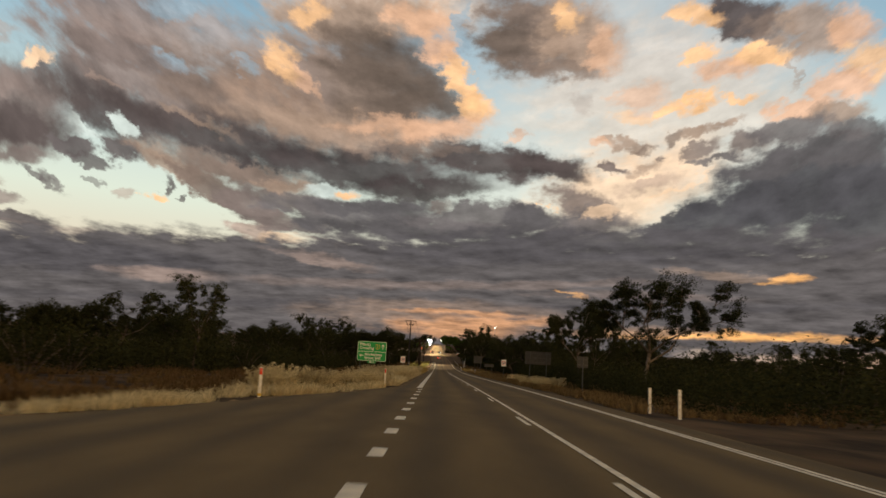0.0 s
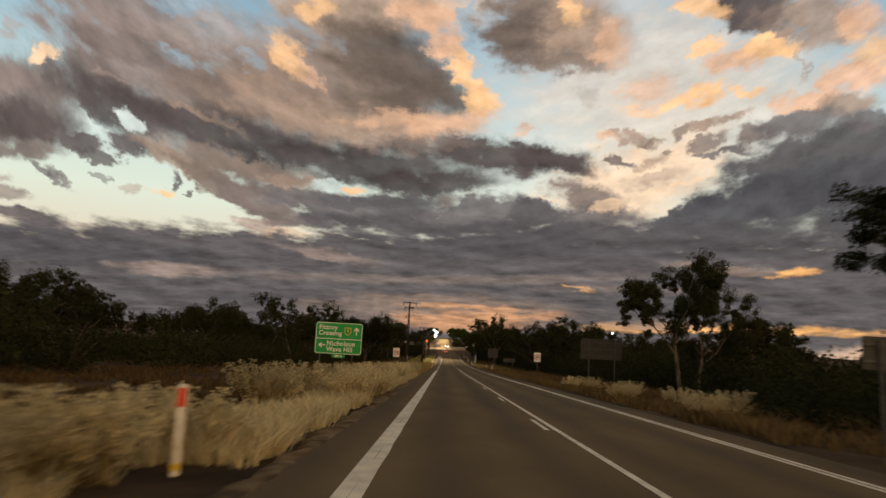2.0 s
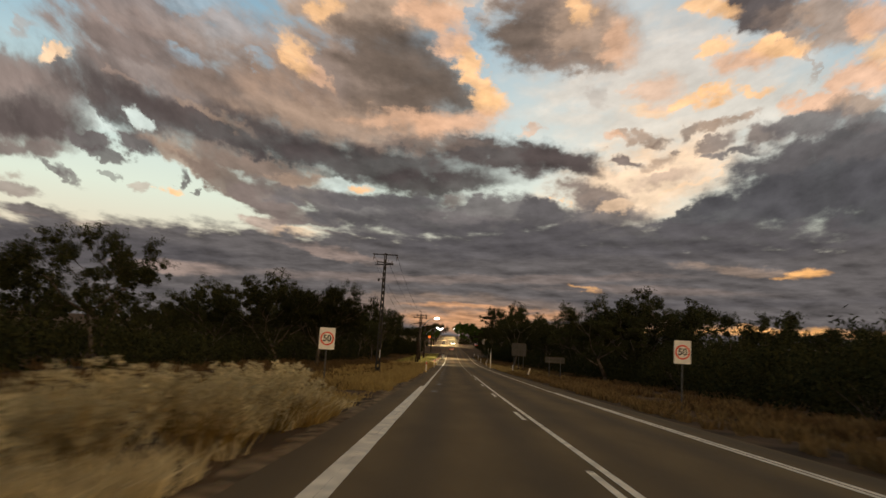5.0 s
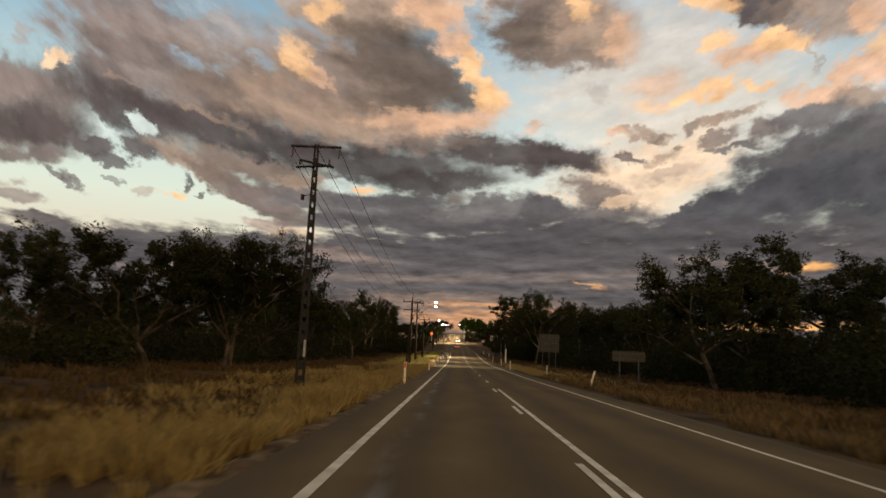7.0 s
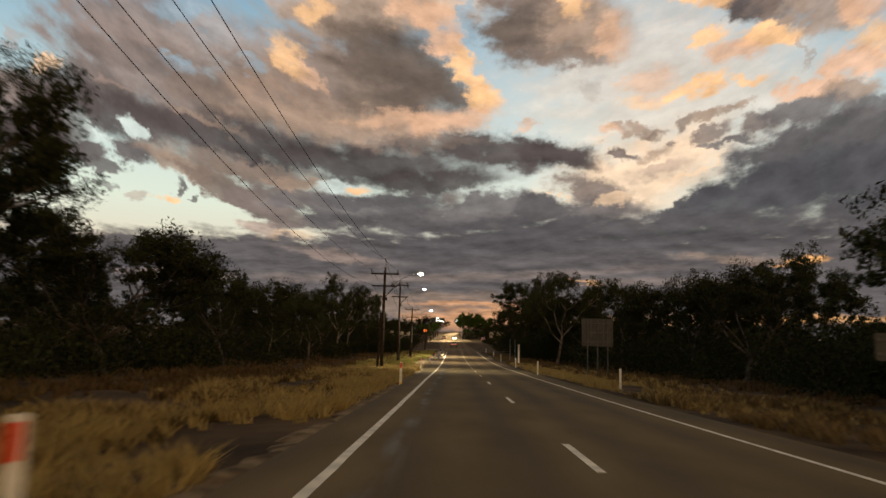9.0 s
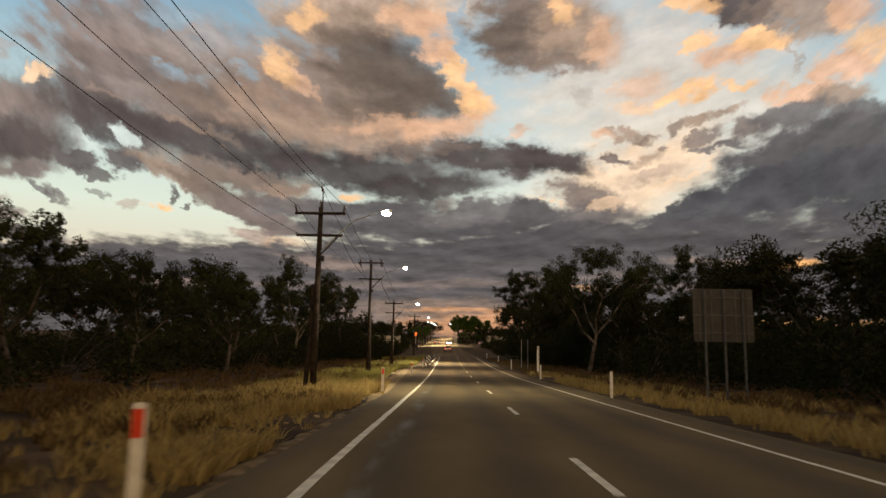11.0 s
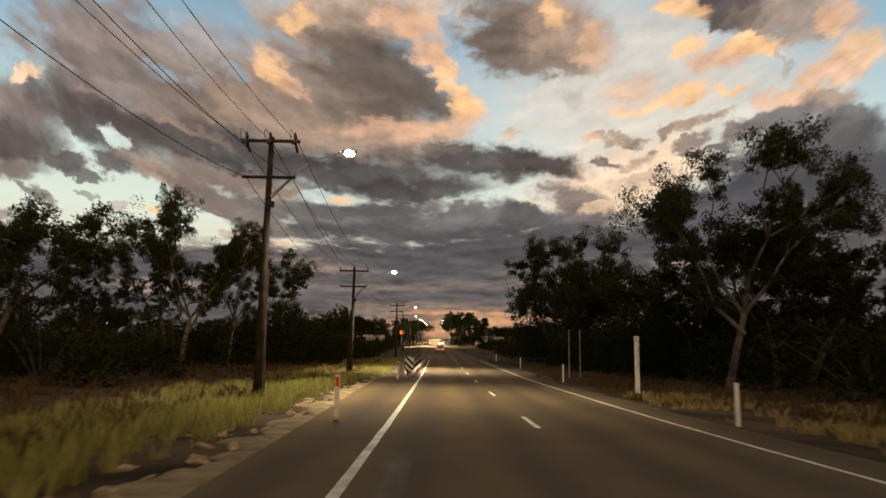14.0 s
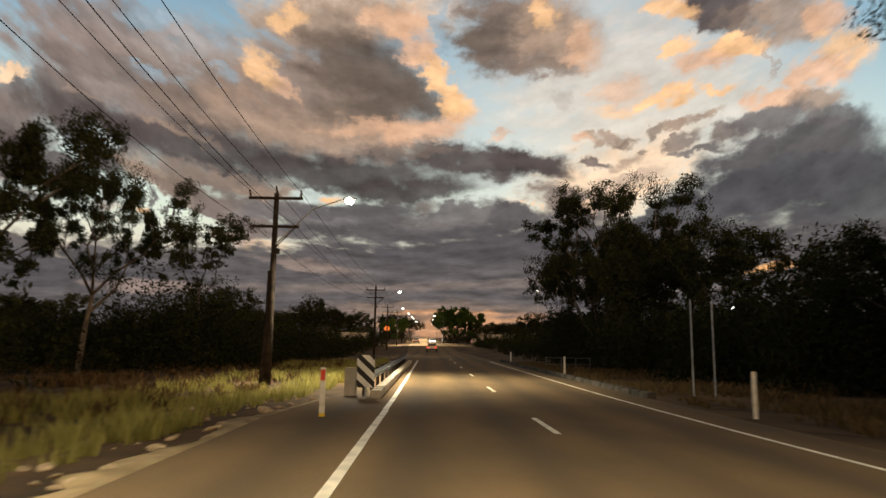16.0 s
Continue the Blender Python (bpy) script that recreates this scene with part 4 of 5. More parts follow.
def thicket(name, seed, count, place, tall, mat, label, leaf=0.5):
    """The bush further off: a tangle of leafy twigs from the ground up."""
    r = np.random.default_rng(seed)
    rr = random.Random(seed)
    tips = []
    for _ in range(count // 9):
        x, y = place(rr)
        top = tall * (0.5 + 0.9 * abs(noise.noise((x * 0.12, y * 0.12, 2.0)))) * rr.uniform(0.55, 1.05)
        for k in range(9):
            up = (k + rr.uniform(0.2, 0.9)) / 9
            out = rr.uniform(0, 0.34) * top * (1.15 - up)
            a = rr.uniform(0, 6.283)
            px, py = x + math.cos(a) * out, y + math.sin(a) * out
            tips.append((px, py, ground_z(px, py) + top * up * 0.95))
    v, f = leaf_cloud(r, tips, 56 if tall > 7 and leaf < 0.4 else 22, leaf, 0.55 + 0.07 * tall, 0.2)
    return tagged(new(name, raw(name, v, f, mat)), label, "scrub", kind="stuff")


# Shade under and between the gums is put into these dark leaves.
thicket("scrub_near_right", 60, 1500, lambda r: (r.uniform(13.5, 24), r.uniform(30, 76)), 4.2, LEAF_DARK, "dense scrub close to the road, coloured near black for shade", 0.2)
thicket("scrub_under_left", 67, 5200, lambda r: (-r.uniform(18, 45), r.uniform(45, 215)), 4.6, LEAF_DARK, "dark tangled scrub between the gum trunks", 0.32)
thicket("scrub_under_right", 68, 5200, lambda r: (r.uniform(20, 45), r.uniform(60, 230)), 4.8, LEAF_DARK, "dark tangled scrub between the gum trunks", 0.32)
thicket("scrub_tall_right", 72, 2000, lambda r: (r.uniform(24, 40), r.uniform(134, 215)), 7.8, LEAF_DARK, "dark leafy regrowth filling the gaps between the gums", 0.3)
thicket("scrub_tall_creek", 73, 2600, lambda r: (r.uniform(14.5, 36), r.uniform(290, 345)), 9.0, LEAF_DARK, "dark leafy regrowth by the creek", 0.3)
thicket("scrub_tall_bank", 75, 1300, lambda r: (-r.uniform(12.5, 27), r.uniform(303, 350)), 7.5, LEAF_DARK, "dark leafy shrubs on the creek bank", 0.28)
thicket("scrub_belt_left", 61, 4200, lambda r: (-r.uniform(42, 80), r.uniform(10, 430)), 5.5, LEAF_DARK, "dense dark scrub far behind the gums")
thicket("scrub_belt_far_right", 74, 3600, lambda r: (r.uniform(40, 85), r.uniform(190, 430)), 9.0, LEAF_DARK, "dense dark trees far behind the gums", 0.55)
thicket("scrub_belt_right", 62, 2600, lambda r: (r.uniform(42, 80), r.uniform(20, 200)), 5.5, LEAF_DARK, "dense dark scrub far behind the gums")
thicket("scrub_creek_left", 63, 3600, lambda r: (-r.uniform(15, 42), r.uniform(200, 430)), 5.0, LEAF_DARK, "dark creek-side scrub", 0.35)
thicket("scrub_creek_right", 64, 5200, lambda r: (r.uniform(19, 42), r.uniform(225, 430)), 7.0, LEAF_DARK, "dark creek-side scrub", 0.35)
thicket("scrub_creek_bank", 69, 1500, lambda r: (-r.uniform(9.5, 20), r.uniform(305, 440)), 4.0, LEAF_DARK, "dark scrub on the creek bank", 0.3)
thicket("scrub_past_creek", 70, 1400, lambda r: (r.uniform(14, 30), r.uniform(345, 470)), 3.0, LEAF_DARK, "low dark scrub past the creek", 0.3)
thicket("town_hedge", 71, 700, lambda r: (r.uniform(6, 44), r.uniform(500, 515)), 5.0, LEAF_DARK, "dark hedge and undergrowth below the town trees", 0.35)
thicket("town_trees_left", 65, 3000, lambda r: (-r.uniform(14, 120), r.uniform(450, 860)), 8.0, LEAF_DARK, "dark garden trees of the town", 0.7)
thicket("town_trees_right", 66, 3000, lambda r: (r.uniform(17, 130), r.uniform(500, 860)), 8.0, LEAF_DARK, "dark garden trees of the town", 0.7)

for kind in GUMS + SHRUBS:
    for o in (*kind.children_recursive, kind):
        bpy.data.objects.remove(o)


def blades(name, seed, count, place, tall, mat, label, bend=0.5, width=0.012):
    """One object of many curved grass blades in tufts; place(rng) gives x, y and a scale for a tuft."""
    rnd = random.Random(seed)
    verts, faces = [], []
    tufts = count // 16
    for _ in range(tufts):
        x, y, s = place(rnd)
        z = ground_z(x, y) - 0.03
        for _ in range(16):
            a = rnd.uniform(0, 2 * math.pi)
            r = rnd.uniform(0, 0.14) * (0.6 + s)
            px, py = x + math.cos(a) * r, y + math.sin(a) * r
            h = tall * s * rnd.uniform(0.5, 1.1)
            lean = rnd.uniform(0.1, bend) * h
            b = a + rnd.uniform(-0.7, 0.7)
            lx, ly = math.cos(b) * lean, math.sin(b) * lean
            t = rnd.uniform(0, math.pi)
            w = width * rnd.uniform(0.7, 1.5) * (0.6 + s)
            wx, wy = math.cos(t) * w, math.sin(t) * w
            i = len(verts)
            verts += [(px - wx, py - wy, z), (px + wx, py + wy, z), (px + lx * 0.35 - wx * 0.7, py + ly * 0.35 - wy * 0.7, z + h * 0.6),
                      (px + lx * 0.35 + wx * 0.7, py + ly * 0.35 + wy * 0.7, z + h * 0.6), (px + lx, py + ly, z + h)]
            faces += [(i, i + 1, i + 3, i + 2), (i + 2, i + 3, i + 4)]
    return tagged(new(name, raw(name, verts, faces, mat)), label, "grass", kind="stuff")


POSTS_LEFT = ((-5.9, 27.6), (-2.5, 47.2), (-1.15, 169), (-1.0, 199.6), (-1.1, 223.6), (-1.2, 250.3), (-1.17, 276.3))
POSTS_RIGHT = ((10.55, 32.1), (10.6, 28.3), (11.0, 204.7), (8.7, 224.2), (9.3, 251.8), (9.25, 277.8), (9.6, 304), (9.3, 330))


def worn_bare(x, y):
    """Ground trodden and slashed bare round the posts."""
    return any(abs(x - px - 0.2) < 0.7 and -4.5 < y - py < 0.6 for px, py in POSTS_LEFT + POSTS_RIGHT)


def clumped(x, y, size=0.25):
    return 0.5 + noise.noise((x * size, y * size, 5.0))


def verge_left(y0, y1, near, far, lo=0.35, hi=1.0, gaps=1.0):
    def pick(r):
        while True:
            y = r.uniform(y0, y1)
            x = sealed_left(y) - near - 0.9 * abs(noise.noise((y * 0.45, 7.0, 2.0))) - (far - near) * r.random() ** 1.6
            c = clumped(x, y)
            if r.random() < max(0.0, c * 1.3) ** gaps and not worn_bare(x, y):
                return x, y, lo + (hi - lo) * min(1, max(0, c)) * r.uniform(0.7, 1.2)
    return pick


def verge_right(y0, y1, near, far, lo=0.35, hi=1.0):
    def pick(r):
        while True:
            y = r.uniform(y0, y1)
            x = sealed_right(y) + near + 0.9 * abs(noise.noise((y * 0.45, 3.0, 6.0))) + (far - near) * r.random() ** 1.5
            c = clumped(x, y)
            if r.random() < c * 1.3 and not worn_bare(x, y):
                return x, y, lo + (hi - lo) * min(1, max(0, c)) * r.uniform(0.7, 1.2)
    return pick


blades("roadside_grass_silver", 31, 26000, verge_left(12, 118, 0.6, 3.4, gaps=2.0), 0.62, SILVER, "pale feathery dry grass along the sealed edge", 1.3)
blades("roadside_grass_straw", 32, 62000, verge_left(110, 240, 0.45, 8.0, lo=0.2, gaps=2.2), 0.72, STRAW, "golden dry grass along the sealed edge", 1.2)
blades("paddock_grass_straw", 38, 52000, verge_left(14, 235, 2.6, 20.0, gaps=1.6), 0.5, DIMTANGRASS, "tan grass between road and gums, colour dimmed as unlit", 1.0, 0.02)
blades("roadside_grass_green", 33, 26000, verge_left(232, 330, 1.25, 8.0), 0.7, GREENISH, "yellow-green grass on the creek bank", 0.6)
blades("far_verge_grass", 34, 18000, verge_right(186, 264, 0.9, 9.0), 0.55, STRAW, "dry grass on the far verge", 1.0)
# Dimmed grass colours stand for verges that no headlight reaches.
blades("creek_verge_grass", 39, 16000, verge_right(258, 330, 0.9, 9.0), 0.5, DIMTANGRASS, "tan grass by the culvert, colour dimmed as unlit", 1.0)
blades("paddock_grass_left", 35, 80000, verge_left(20, 330, 4.0, 28.0), 0.6, DARKGRASS, "brown dead grass under the gums, colour dimmed as unlit", 0.8, 0.026)
blades("shaded_verge_grass", 37, 44000, verge_right(30, 196, 0.9, 10.0), 0.6, DIMTANGRASS, "tan dead grass on the far verge, colour dimmed as unlit", 1.0, 0.018)
blades("paddock_grass_right", 36, 80000, verge_right(30, 330, 5.0, 28.0), 0.6, DARKGRASS, "brown dead grass under the gums, colour dimmed as unlit", 0.8, 0.026)


def plume_tussock(seed, label):
    """A tussock of tall fluffy seed heads."""
    rnd = np.random.default_rng(seed)
    tus = thing("grass_tussock", 0, 0, -50, label, "grass", "silver tussocks by the road")
    stalks, heads = bmesh.new(), []
    for k in range(46):
        a, r = rnd.uniform(0, 6.283), rnd.uniform(0.05, 0.3)
        h, out = rnd.uniform(0.4, 1.0), rnd.uniform(0.1, 0.75)
        foot = Vector((math.cos(a) * r, math.sin(a) * r, -0.05))
        tip = Vector((math.cos(a) * (r + out) + 0.14, math.sin(a) * (r + out), h))
        tube(stalks, [foot, foot.lerp(tip, 0.6) + Vector((0, 0, 0.12)), tip], [0.008, 0.006, 0.003], 3, cap=False)
        heads += [tuple(foot.lerp(tip, q) + Vector((0, 0, 0.1))) for q in (0.7, 0.85, 1.0)]
    part("stalk", stalks, STRAW, tus)
    v, f = leaf_cloud(rnd, heads, 16, 0.085, 0.11, -0.2)
    part("plume", raw("plume", v, f, SILVER), None, tus)
    return tus


tussocks = [plume_tussock(s, "big pale tussock with fluffy seed heads beside the road") for s in (1, 2, 3)]
for k in range(96):
    y = 30 + (114 - 30) * k / 96 + rng.uniform(-1.5, 1.5)
    if clumped(0.0, y, 0.12) < 0.36:
        continue
    x = sealed_left(y) - rng.choice((0.9, 1.2, 1.7, 2.4, 3.0)) - rng.uniform(0, 0.5)
    s = rng.uniform(0.7, 1.3)
    if any(abs(x - px - 0.5) < 1.0 and -5.5 < y - py < 0.8 for px, py in POSTS_LEFT):
        continue
    t = copy_thing(tussocks[k % 3], pose(x, y, ground_z(x, y), 0, 0, rng.uniform(0, 360)))
    t.scale = (s, s, s)
for k in range(7):
    y = 62 + 5 * k + rng.uniform(-3, 3)
    x = sealed_right(y) + rng.uniform(1.6, 4.0)
    copy_thing(tussocks[k % 3], pose(x, y, ground_z(x, y), 0, 0, rng.uniform(0, 360)))
for t in tussocks:
    for o in (*t.children_recursive, t):
        bpy.data.objects.remove(o)


# ---- signs ----
def direction_sign():
    x0, y0 = -8.3, 99.0
    z0 = ground_z(x0, y0)
    sign = thing("direction_sign", x0, y0, z0, "large green road direction sign with white legends on two posts", "road sign", turn=1.5)
    face_z, w, h = road_z(y0) + 2.92 - z0, 4.05, 2.72
    panel = part("panel", rounded_plate(bmesh.new(), w, h, 0.22, 0.03, (0, 0, face_z)), GREEN, sign)
    rim = bmesh.new()
    ring = []
    for ww, hh, r in ((w - 0.06, h - 0.06, 0.2), (w - 0.16, h - 0.16, 0.16)):
        pts = []
        for cx, cz, a0 in ((ww / 2 - r, hh / 2 - r, 0), (-ww / 2 + r, hh / 2 - r, 90), (-ww / 2 + r, -hh / 2 + r, 180), (ww / 2 - r, -hh / 2 + r, 270)):
            for k in range(5):
                a = radians(a0 + 22.5 * k)
                pts.append(rim.verts.new((cx + r * math.cos(a), -0.021, face_z + cz + r * math.sin(a))))
        ring.append(pts)
    for k in range(20):
        j = (k + 1) % 20
        rim.faces.new((ring[0][k], ring[0][j], ring[1][j], ring[1][k]))
    part("border", rim, WHITE, panel, "white border line")
    part("divider", box(bmesh.new(), (w - 0.12, 0.006, 0.06), (0, -0.021, face_z - 0.06)), WHITE, panel)
    lettering("Fitzroy", 0.56, -w / 2 + 0.28, -0.022, face_z + 0.92, WHITE, panel, 0.92, weight=0.012, spread=1.08)
    lettering("Crossing", 0.56, -w / 2 + 0.28, -0.022, face_z + 0.42, WHITE, panel, 0.92, weight=0.012, spread=1.08)
    lettering("Nicholson", 0.56, -w / 2 + 1.02, -0.022, face_z - 0.46, WHITE, panel, 0.98, weight=0.012, spread=1.08)
    lettering("Wave Hill", 0.56, -w / 2 + 1.02, -0.022, face_z - 0.96, WHITE, panel, 0.92, weight=0.012, spread=1.08)
    up = [(-0.05, -0.36), (0.05, -0.36), (0.05, 0.1), (0.2, -0.06), (0.2, 0.12), (0, 0.34), (-0.2, 0.12), (-0.2, -0.06), (-0.05, 0.1)]
    part("arrow", polygon(bmesh.new(), [(1.5 + x, face_z + 0.68 + z) for x, z in up], -0.018, 0.005), WHITE, panel, "white arrow")
    aside = [(1.2 * (-z), 1.0 * x) for x, z in up]
    part("arrow", polygon(bmesh.new(), [(-1.42 + x * 0.7, face_z - 0.62 + z * 0.9) for x, z in aside], -0.018, 0.005), WHITE, panel, "white arrow")
    shield = [(-0.28, 0.32), (-0.14, 0.3), (0, 0.34), (0.14, 0.3), (0.28, 0.32), (0.29, -0.12), (0.18, -0.28), (0, -0.36), (-0.18, -0.28), (-0.29, -0.12)]
    plate = part("route_shield", polygon(bmesh.new(), [(0.75 + x, face_z + 0.64 + z) for x, z in shield], -0.018, 0.005), YELLOW, panel, "gold-edged route shield")
    part("shield_field", polygon(bmesh.new(), [(0.75 + x * 0.82, face_z + 0.64 + z * 0.82) for x, z in shield], -0.0235, 0.003), GREEN, panel)
    lettering("1", 0.5, 0.75, -0.029, face_z + 0.64, YELLOW, panel, 0.9, "CENTER", 0.012)
    dist = part("distance_plate", rounded_plate(bmesh.new(), 1.15, 0.28, 0.06, 0.025, (0.05, 0, face_z - h / 2 - 0.16)), GREEN, sign, "small green distance plate")
    lettering("200 m", 0.27, 0.05, -0.02, face_z - h / 2 - 0.16, WHITE, dist, 1.0, "CENTER", 0.008)
    for px in (-1.55, 1.25):
        part("post", tube(bmesh.new(), [(px, 0.07, -0.3), (px, 0.07, face_z + h / 2 - 0.1)], [0.055, 0.055], 10), GALV_DULL, sign)
    for dz in (-0.8, 0.0, 0.8):
        part("brace", box(bmesh.new(), (w - 0.3, 0.04, 0.06), (0, 0.035, face_z + dz)), REAR, sign)


direction_sign()


def speed_sign(x, y, top, w=0.86, h=1.2, turn=0.0):
    z0 = ground_z(x, y)
    zc = road_z(y) + top - h / 2 - z0
    sign = thing("speed_sign", x, y, z0, "white speed limit sign with red ring and black 50", "road sign", "speed limit signs", turn)
    panel = part("panel", rounded_plate(bmesh.new(), w, h, 0.05, 0.02, (0, 0, zc)), WHITE, sign)
    ring = bmesh.new()
    rings = [[ring.verts.new((r * math.cos(a), -0.0135, zc + r * math.sin(a))) for a in (2 * math.pi * k / 40 for k in range(40))] for r in (w * 0.44, w * 0.35)]
    for k in range(40):
        j = (k + 1) % 40
        ring.faces.new((rings[0][k], rings[0][j], rings[1][j], rings[1][k]))
    part("ring", ring, RED, panel, "red ring")
    lettering("50", 0.5, 0, -0.013, zc, BLACK, panel, 0.95, "CENTER", 0.01)
    part("post", tube(bmesh.new(), [(0, 0.05, -0.3), (0, 0.05, zc + h / 2 - 0.05)], [0.04, 0.04], 10), GALV_DULL, sign)
    for dz in (-0.4, 0.4):
        part("clamp", box(bmesh.new(), (0.14, 0.05, 0.05), (0, 0.03, zc + dz)), GALV_DULL, sign)


speed_sign(-5.6, 134.2, 2.85, turn=4)
speed_sign(13.3, 132, 3.2, turn=-3)


def sign_seen_from_behind(x, y, w, top, bottom, posts, braces, label, grid=0):
    z0 = ground_z(x, y)
    lift = road_z(y) - z0
    sign = thing("road_sign_back", x, y, z0, label, "road sign", "signs for the other direction")
    zc, h = lift + (top + bottom) / 2, top - bottom
    panel = part("panel", rounded_plate(bmesh.new(), w, h, 0.1, 0.03, (0, 0, zc)), REAR, sign)
    for k in range(braces):
        z = zc - h / 2 + h * (k + 0.5) / braces
        part("brace", box(bmesh.new(), (w - 0.05, 0.05, 0.07), (0, -0.045, z), bevel=0.01), GALV_DULL, panel)
    for k in range(grid):
        part("stiffener", box(bmesh.new(), (0.05, 0.04, h - 0.05), (-w / 2 + w * (k + 0.5) / grid, -0.04, zc)), GALV_DULL, panel)
    for px in posts:
        part("post", tube(bmesh.new(), [(px, -0.11, -0.3), (px, -0.11, zc + h / 2 - 0.06)], [0.05, 0.05], 10), GALV_DULL, sign)


sign_seen_from_behind(15.9, 105.5, 3.9, 4.33, 2.4, (-1.2, 1.25), 3, "grey bare back of a wide road sign on two posts")
sign_seen_from_behind(14.45, 184.3, 2.45, 2.42, 1.65, (-0.7, 0.7), 2, "low wide road sign seen from its grey back")
sign_seen_from_behind(13.78, 224.6, 2.65, 4.74, 2.4, (-0.85, 0.0, 0.85), 3, "tall grey sign back with a grid of stiffeners on three posts", 5)
sign_seen_from_behind(12.6, 57.0, 0.9, 2.75, 1.85, (0.0,), 2, "small grey back of a road sign on one post")


def chevron_marker():
    x, y = -0.72, 282.0
    z = ground_z(x, y)
    sign = thing("chevron_marker", x, y, z, "black and white striped bridge end marker on a post", "road sign")
    lift = road_z(y) - z + 0.3
    w, h = 0.54, 0.98
    panel = part("panel", box(bmesh.new(), (w, 0.02, h), (0, 0, lift + h / 2), bevel=0.004), WHITE, sign)
    for k in range(4):
        c = 0.06 + 0.42 * k
        pts = [(-w / 2, c), (w / 2, c - 0.5), (w / 2, c - 0.3), (-w / 2, c + 0.2)]
        for rim, sign_of in ((0.0, 1), (h, -1)):
            cut = []
            for (ax, az), (bx, bz) in zip(pts, pts[1:] + pts[:1]):
                ain, bin_ = (az - rim) * sign_of >= 0, (bz - rim) * sign_of >= 0
                if ain:
                    cut.append((ax, az))
                if ain != bin_:
                    cut.append((ax + (bx - ax) * (rim - az) / (bz - az), rim))
            pts = cut
        part("stripe", polygon(bmesh.new(), [(px, lift + pz) for px, pz in pts], -0.011, 0.004), BLACK, panel, "black slanting stripe")
    part("post", tube(bmesh.new(), [(0, 0.05, -0.3), (0, 0.05, lift + h - 0.1)], [0.035, 0.035], 8), GALV, sign)


chevron_marker()


# ---- posts ----
def guide_post(name, label, group, reflector):
    post = thing(name, 0, 0, -50, label, "guide post", group)
    shaft = bmesh.new()
    box(shaft, (0.125, 0.045, 1.3), (0, 0, 0.45), bevel=0.014)
    body = part("shaft", shaft, POST_WHITE, post)
    if reflector:
        part("reflector", box(bmesh.new(), (0.1, 0.012, 0.24), (0, -0.0285, 0.93), bevel=0.003), RED, post, "red reflector")
        part("boot", box(bmesh.new(), (0.132, 0.052, 0.1), (0, 0, 0.05), bevel=0.006), YELLOW, post, "yellow foot band")
    else:
        part("reflector", box(bmesh.new(), (0.09, 0.012, 0.16), (0, -0.0285, 0.92), bevel=0.003), WHITE, post, "white reflector")
    return post


left_post = guide_post("guide_post", "white plastic guide post with a red reflector on the gravel edge", "guide posts on the near side", True)
right_post = guide_post("guide_post", "plain white guide post in dry grass", "guide posts on the far side", False)
for x, y in POSTS_LEFT:
    copy_thing(left_post, pose(x, y, ground_z(x, y) + 0.05, 0, 0, rng.uniform(-6, 6)))
for x, y in POSTS_RIGHT:
    copy_thing(right_post, pose(x, y, ground_z(x, y) + 0.05, 0, 0, rng.uniform(-6, 6)))
leaning = copy_thing(right_post, pose(10.3, 177.5, ground_z(10.3, 177.5) + 0.02, 0, 16, 0))
tagged(leaning, "knocked white guide post leaning over in dry grass")
for t in (left_post, right_post):
    for o in (*t.children_recursive, t):
        bpy.data.objects.remove(o)


def flood_gauge():
    x, y = 11.15, 267.8
    z = ground_z(x, y)
    gauge = thing("flood_depth_gauge", x, y, z, "tall white flood depth board with black marks", "depth gauge")
    lift = road_z(y) - z
    board = part("board", box(bmesh.new(), (0.24, 0.05, 2.9), (0, 0, lift + 1.2), bevel=0.012), POST_WHITE, gauge)
    for k in range(12):
        part("mark", box(bmesh.new(), (0.11 if k % 2 else 0.07, 0.006, 0.03), (0.06, -0.028, lift + 1.25 + 0.1 * k)), BLACK, board)
    lettering("2", 0.26, -0.04, -0.03, lift + 2.48, BLACK, board, 0.9, "CENTER", 0.006)


flood_gauge()
for x, y, h in ((-47.8, 337.0, 4.6), (-73.5, 441.5, 2.3), (-98.8, 446.0, 2.4)):
    lamp = thing("yard_lamp", x, y, ground_z(x, y), "small lit white yard lamp far behind the trees", "lamp", "yard lamps in the bush")
    part("pole", tube(bmesh.new(), [(0, 0, -0.3), (0, 0, h)], [0.05, 0.04], 8), GALV_DULL, lamp)
    part("lens", tube(bmesh.new(), [(0, -0.06, h), (0, -0.06, h + 0.22)], [0.16, 0.12], 10), LED_FAR, lamp, "lit white lens")
for x, y in ((11.5, 287.8), (12.35, 287.8)):
    z = ground_z(x, y)
    pole = thing("marker_pole", x, y, z, "thin bare steel pole standing in the verge", "pole", "thin steel poles")
    part("shaft", tube(bmesh.new(), [(0, 0, -0.3), (0, 0, 3.7)], [0.035, 0.03], 8), GALV, pole)
    part("cap", tube(bmesh.new(), [(0, 0, 3.7), (0, 0, 3.74)], [0.04, 0.02], 8), GALV, pole)


# ---- power line ----
def insulator(parent, x, y, z, lean=0.0):
    bm = bmesh.new()
    tube(bm, [(x, y, z), (x + lean * 0.3, y, z + 0.1), (x + lean, y, z + 0.34)], [0.035, 0.06, 0.035], 8)
    return part("insulator", bm, CERAMIC, parent)


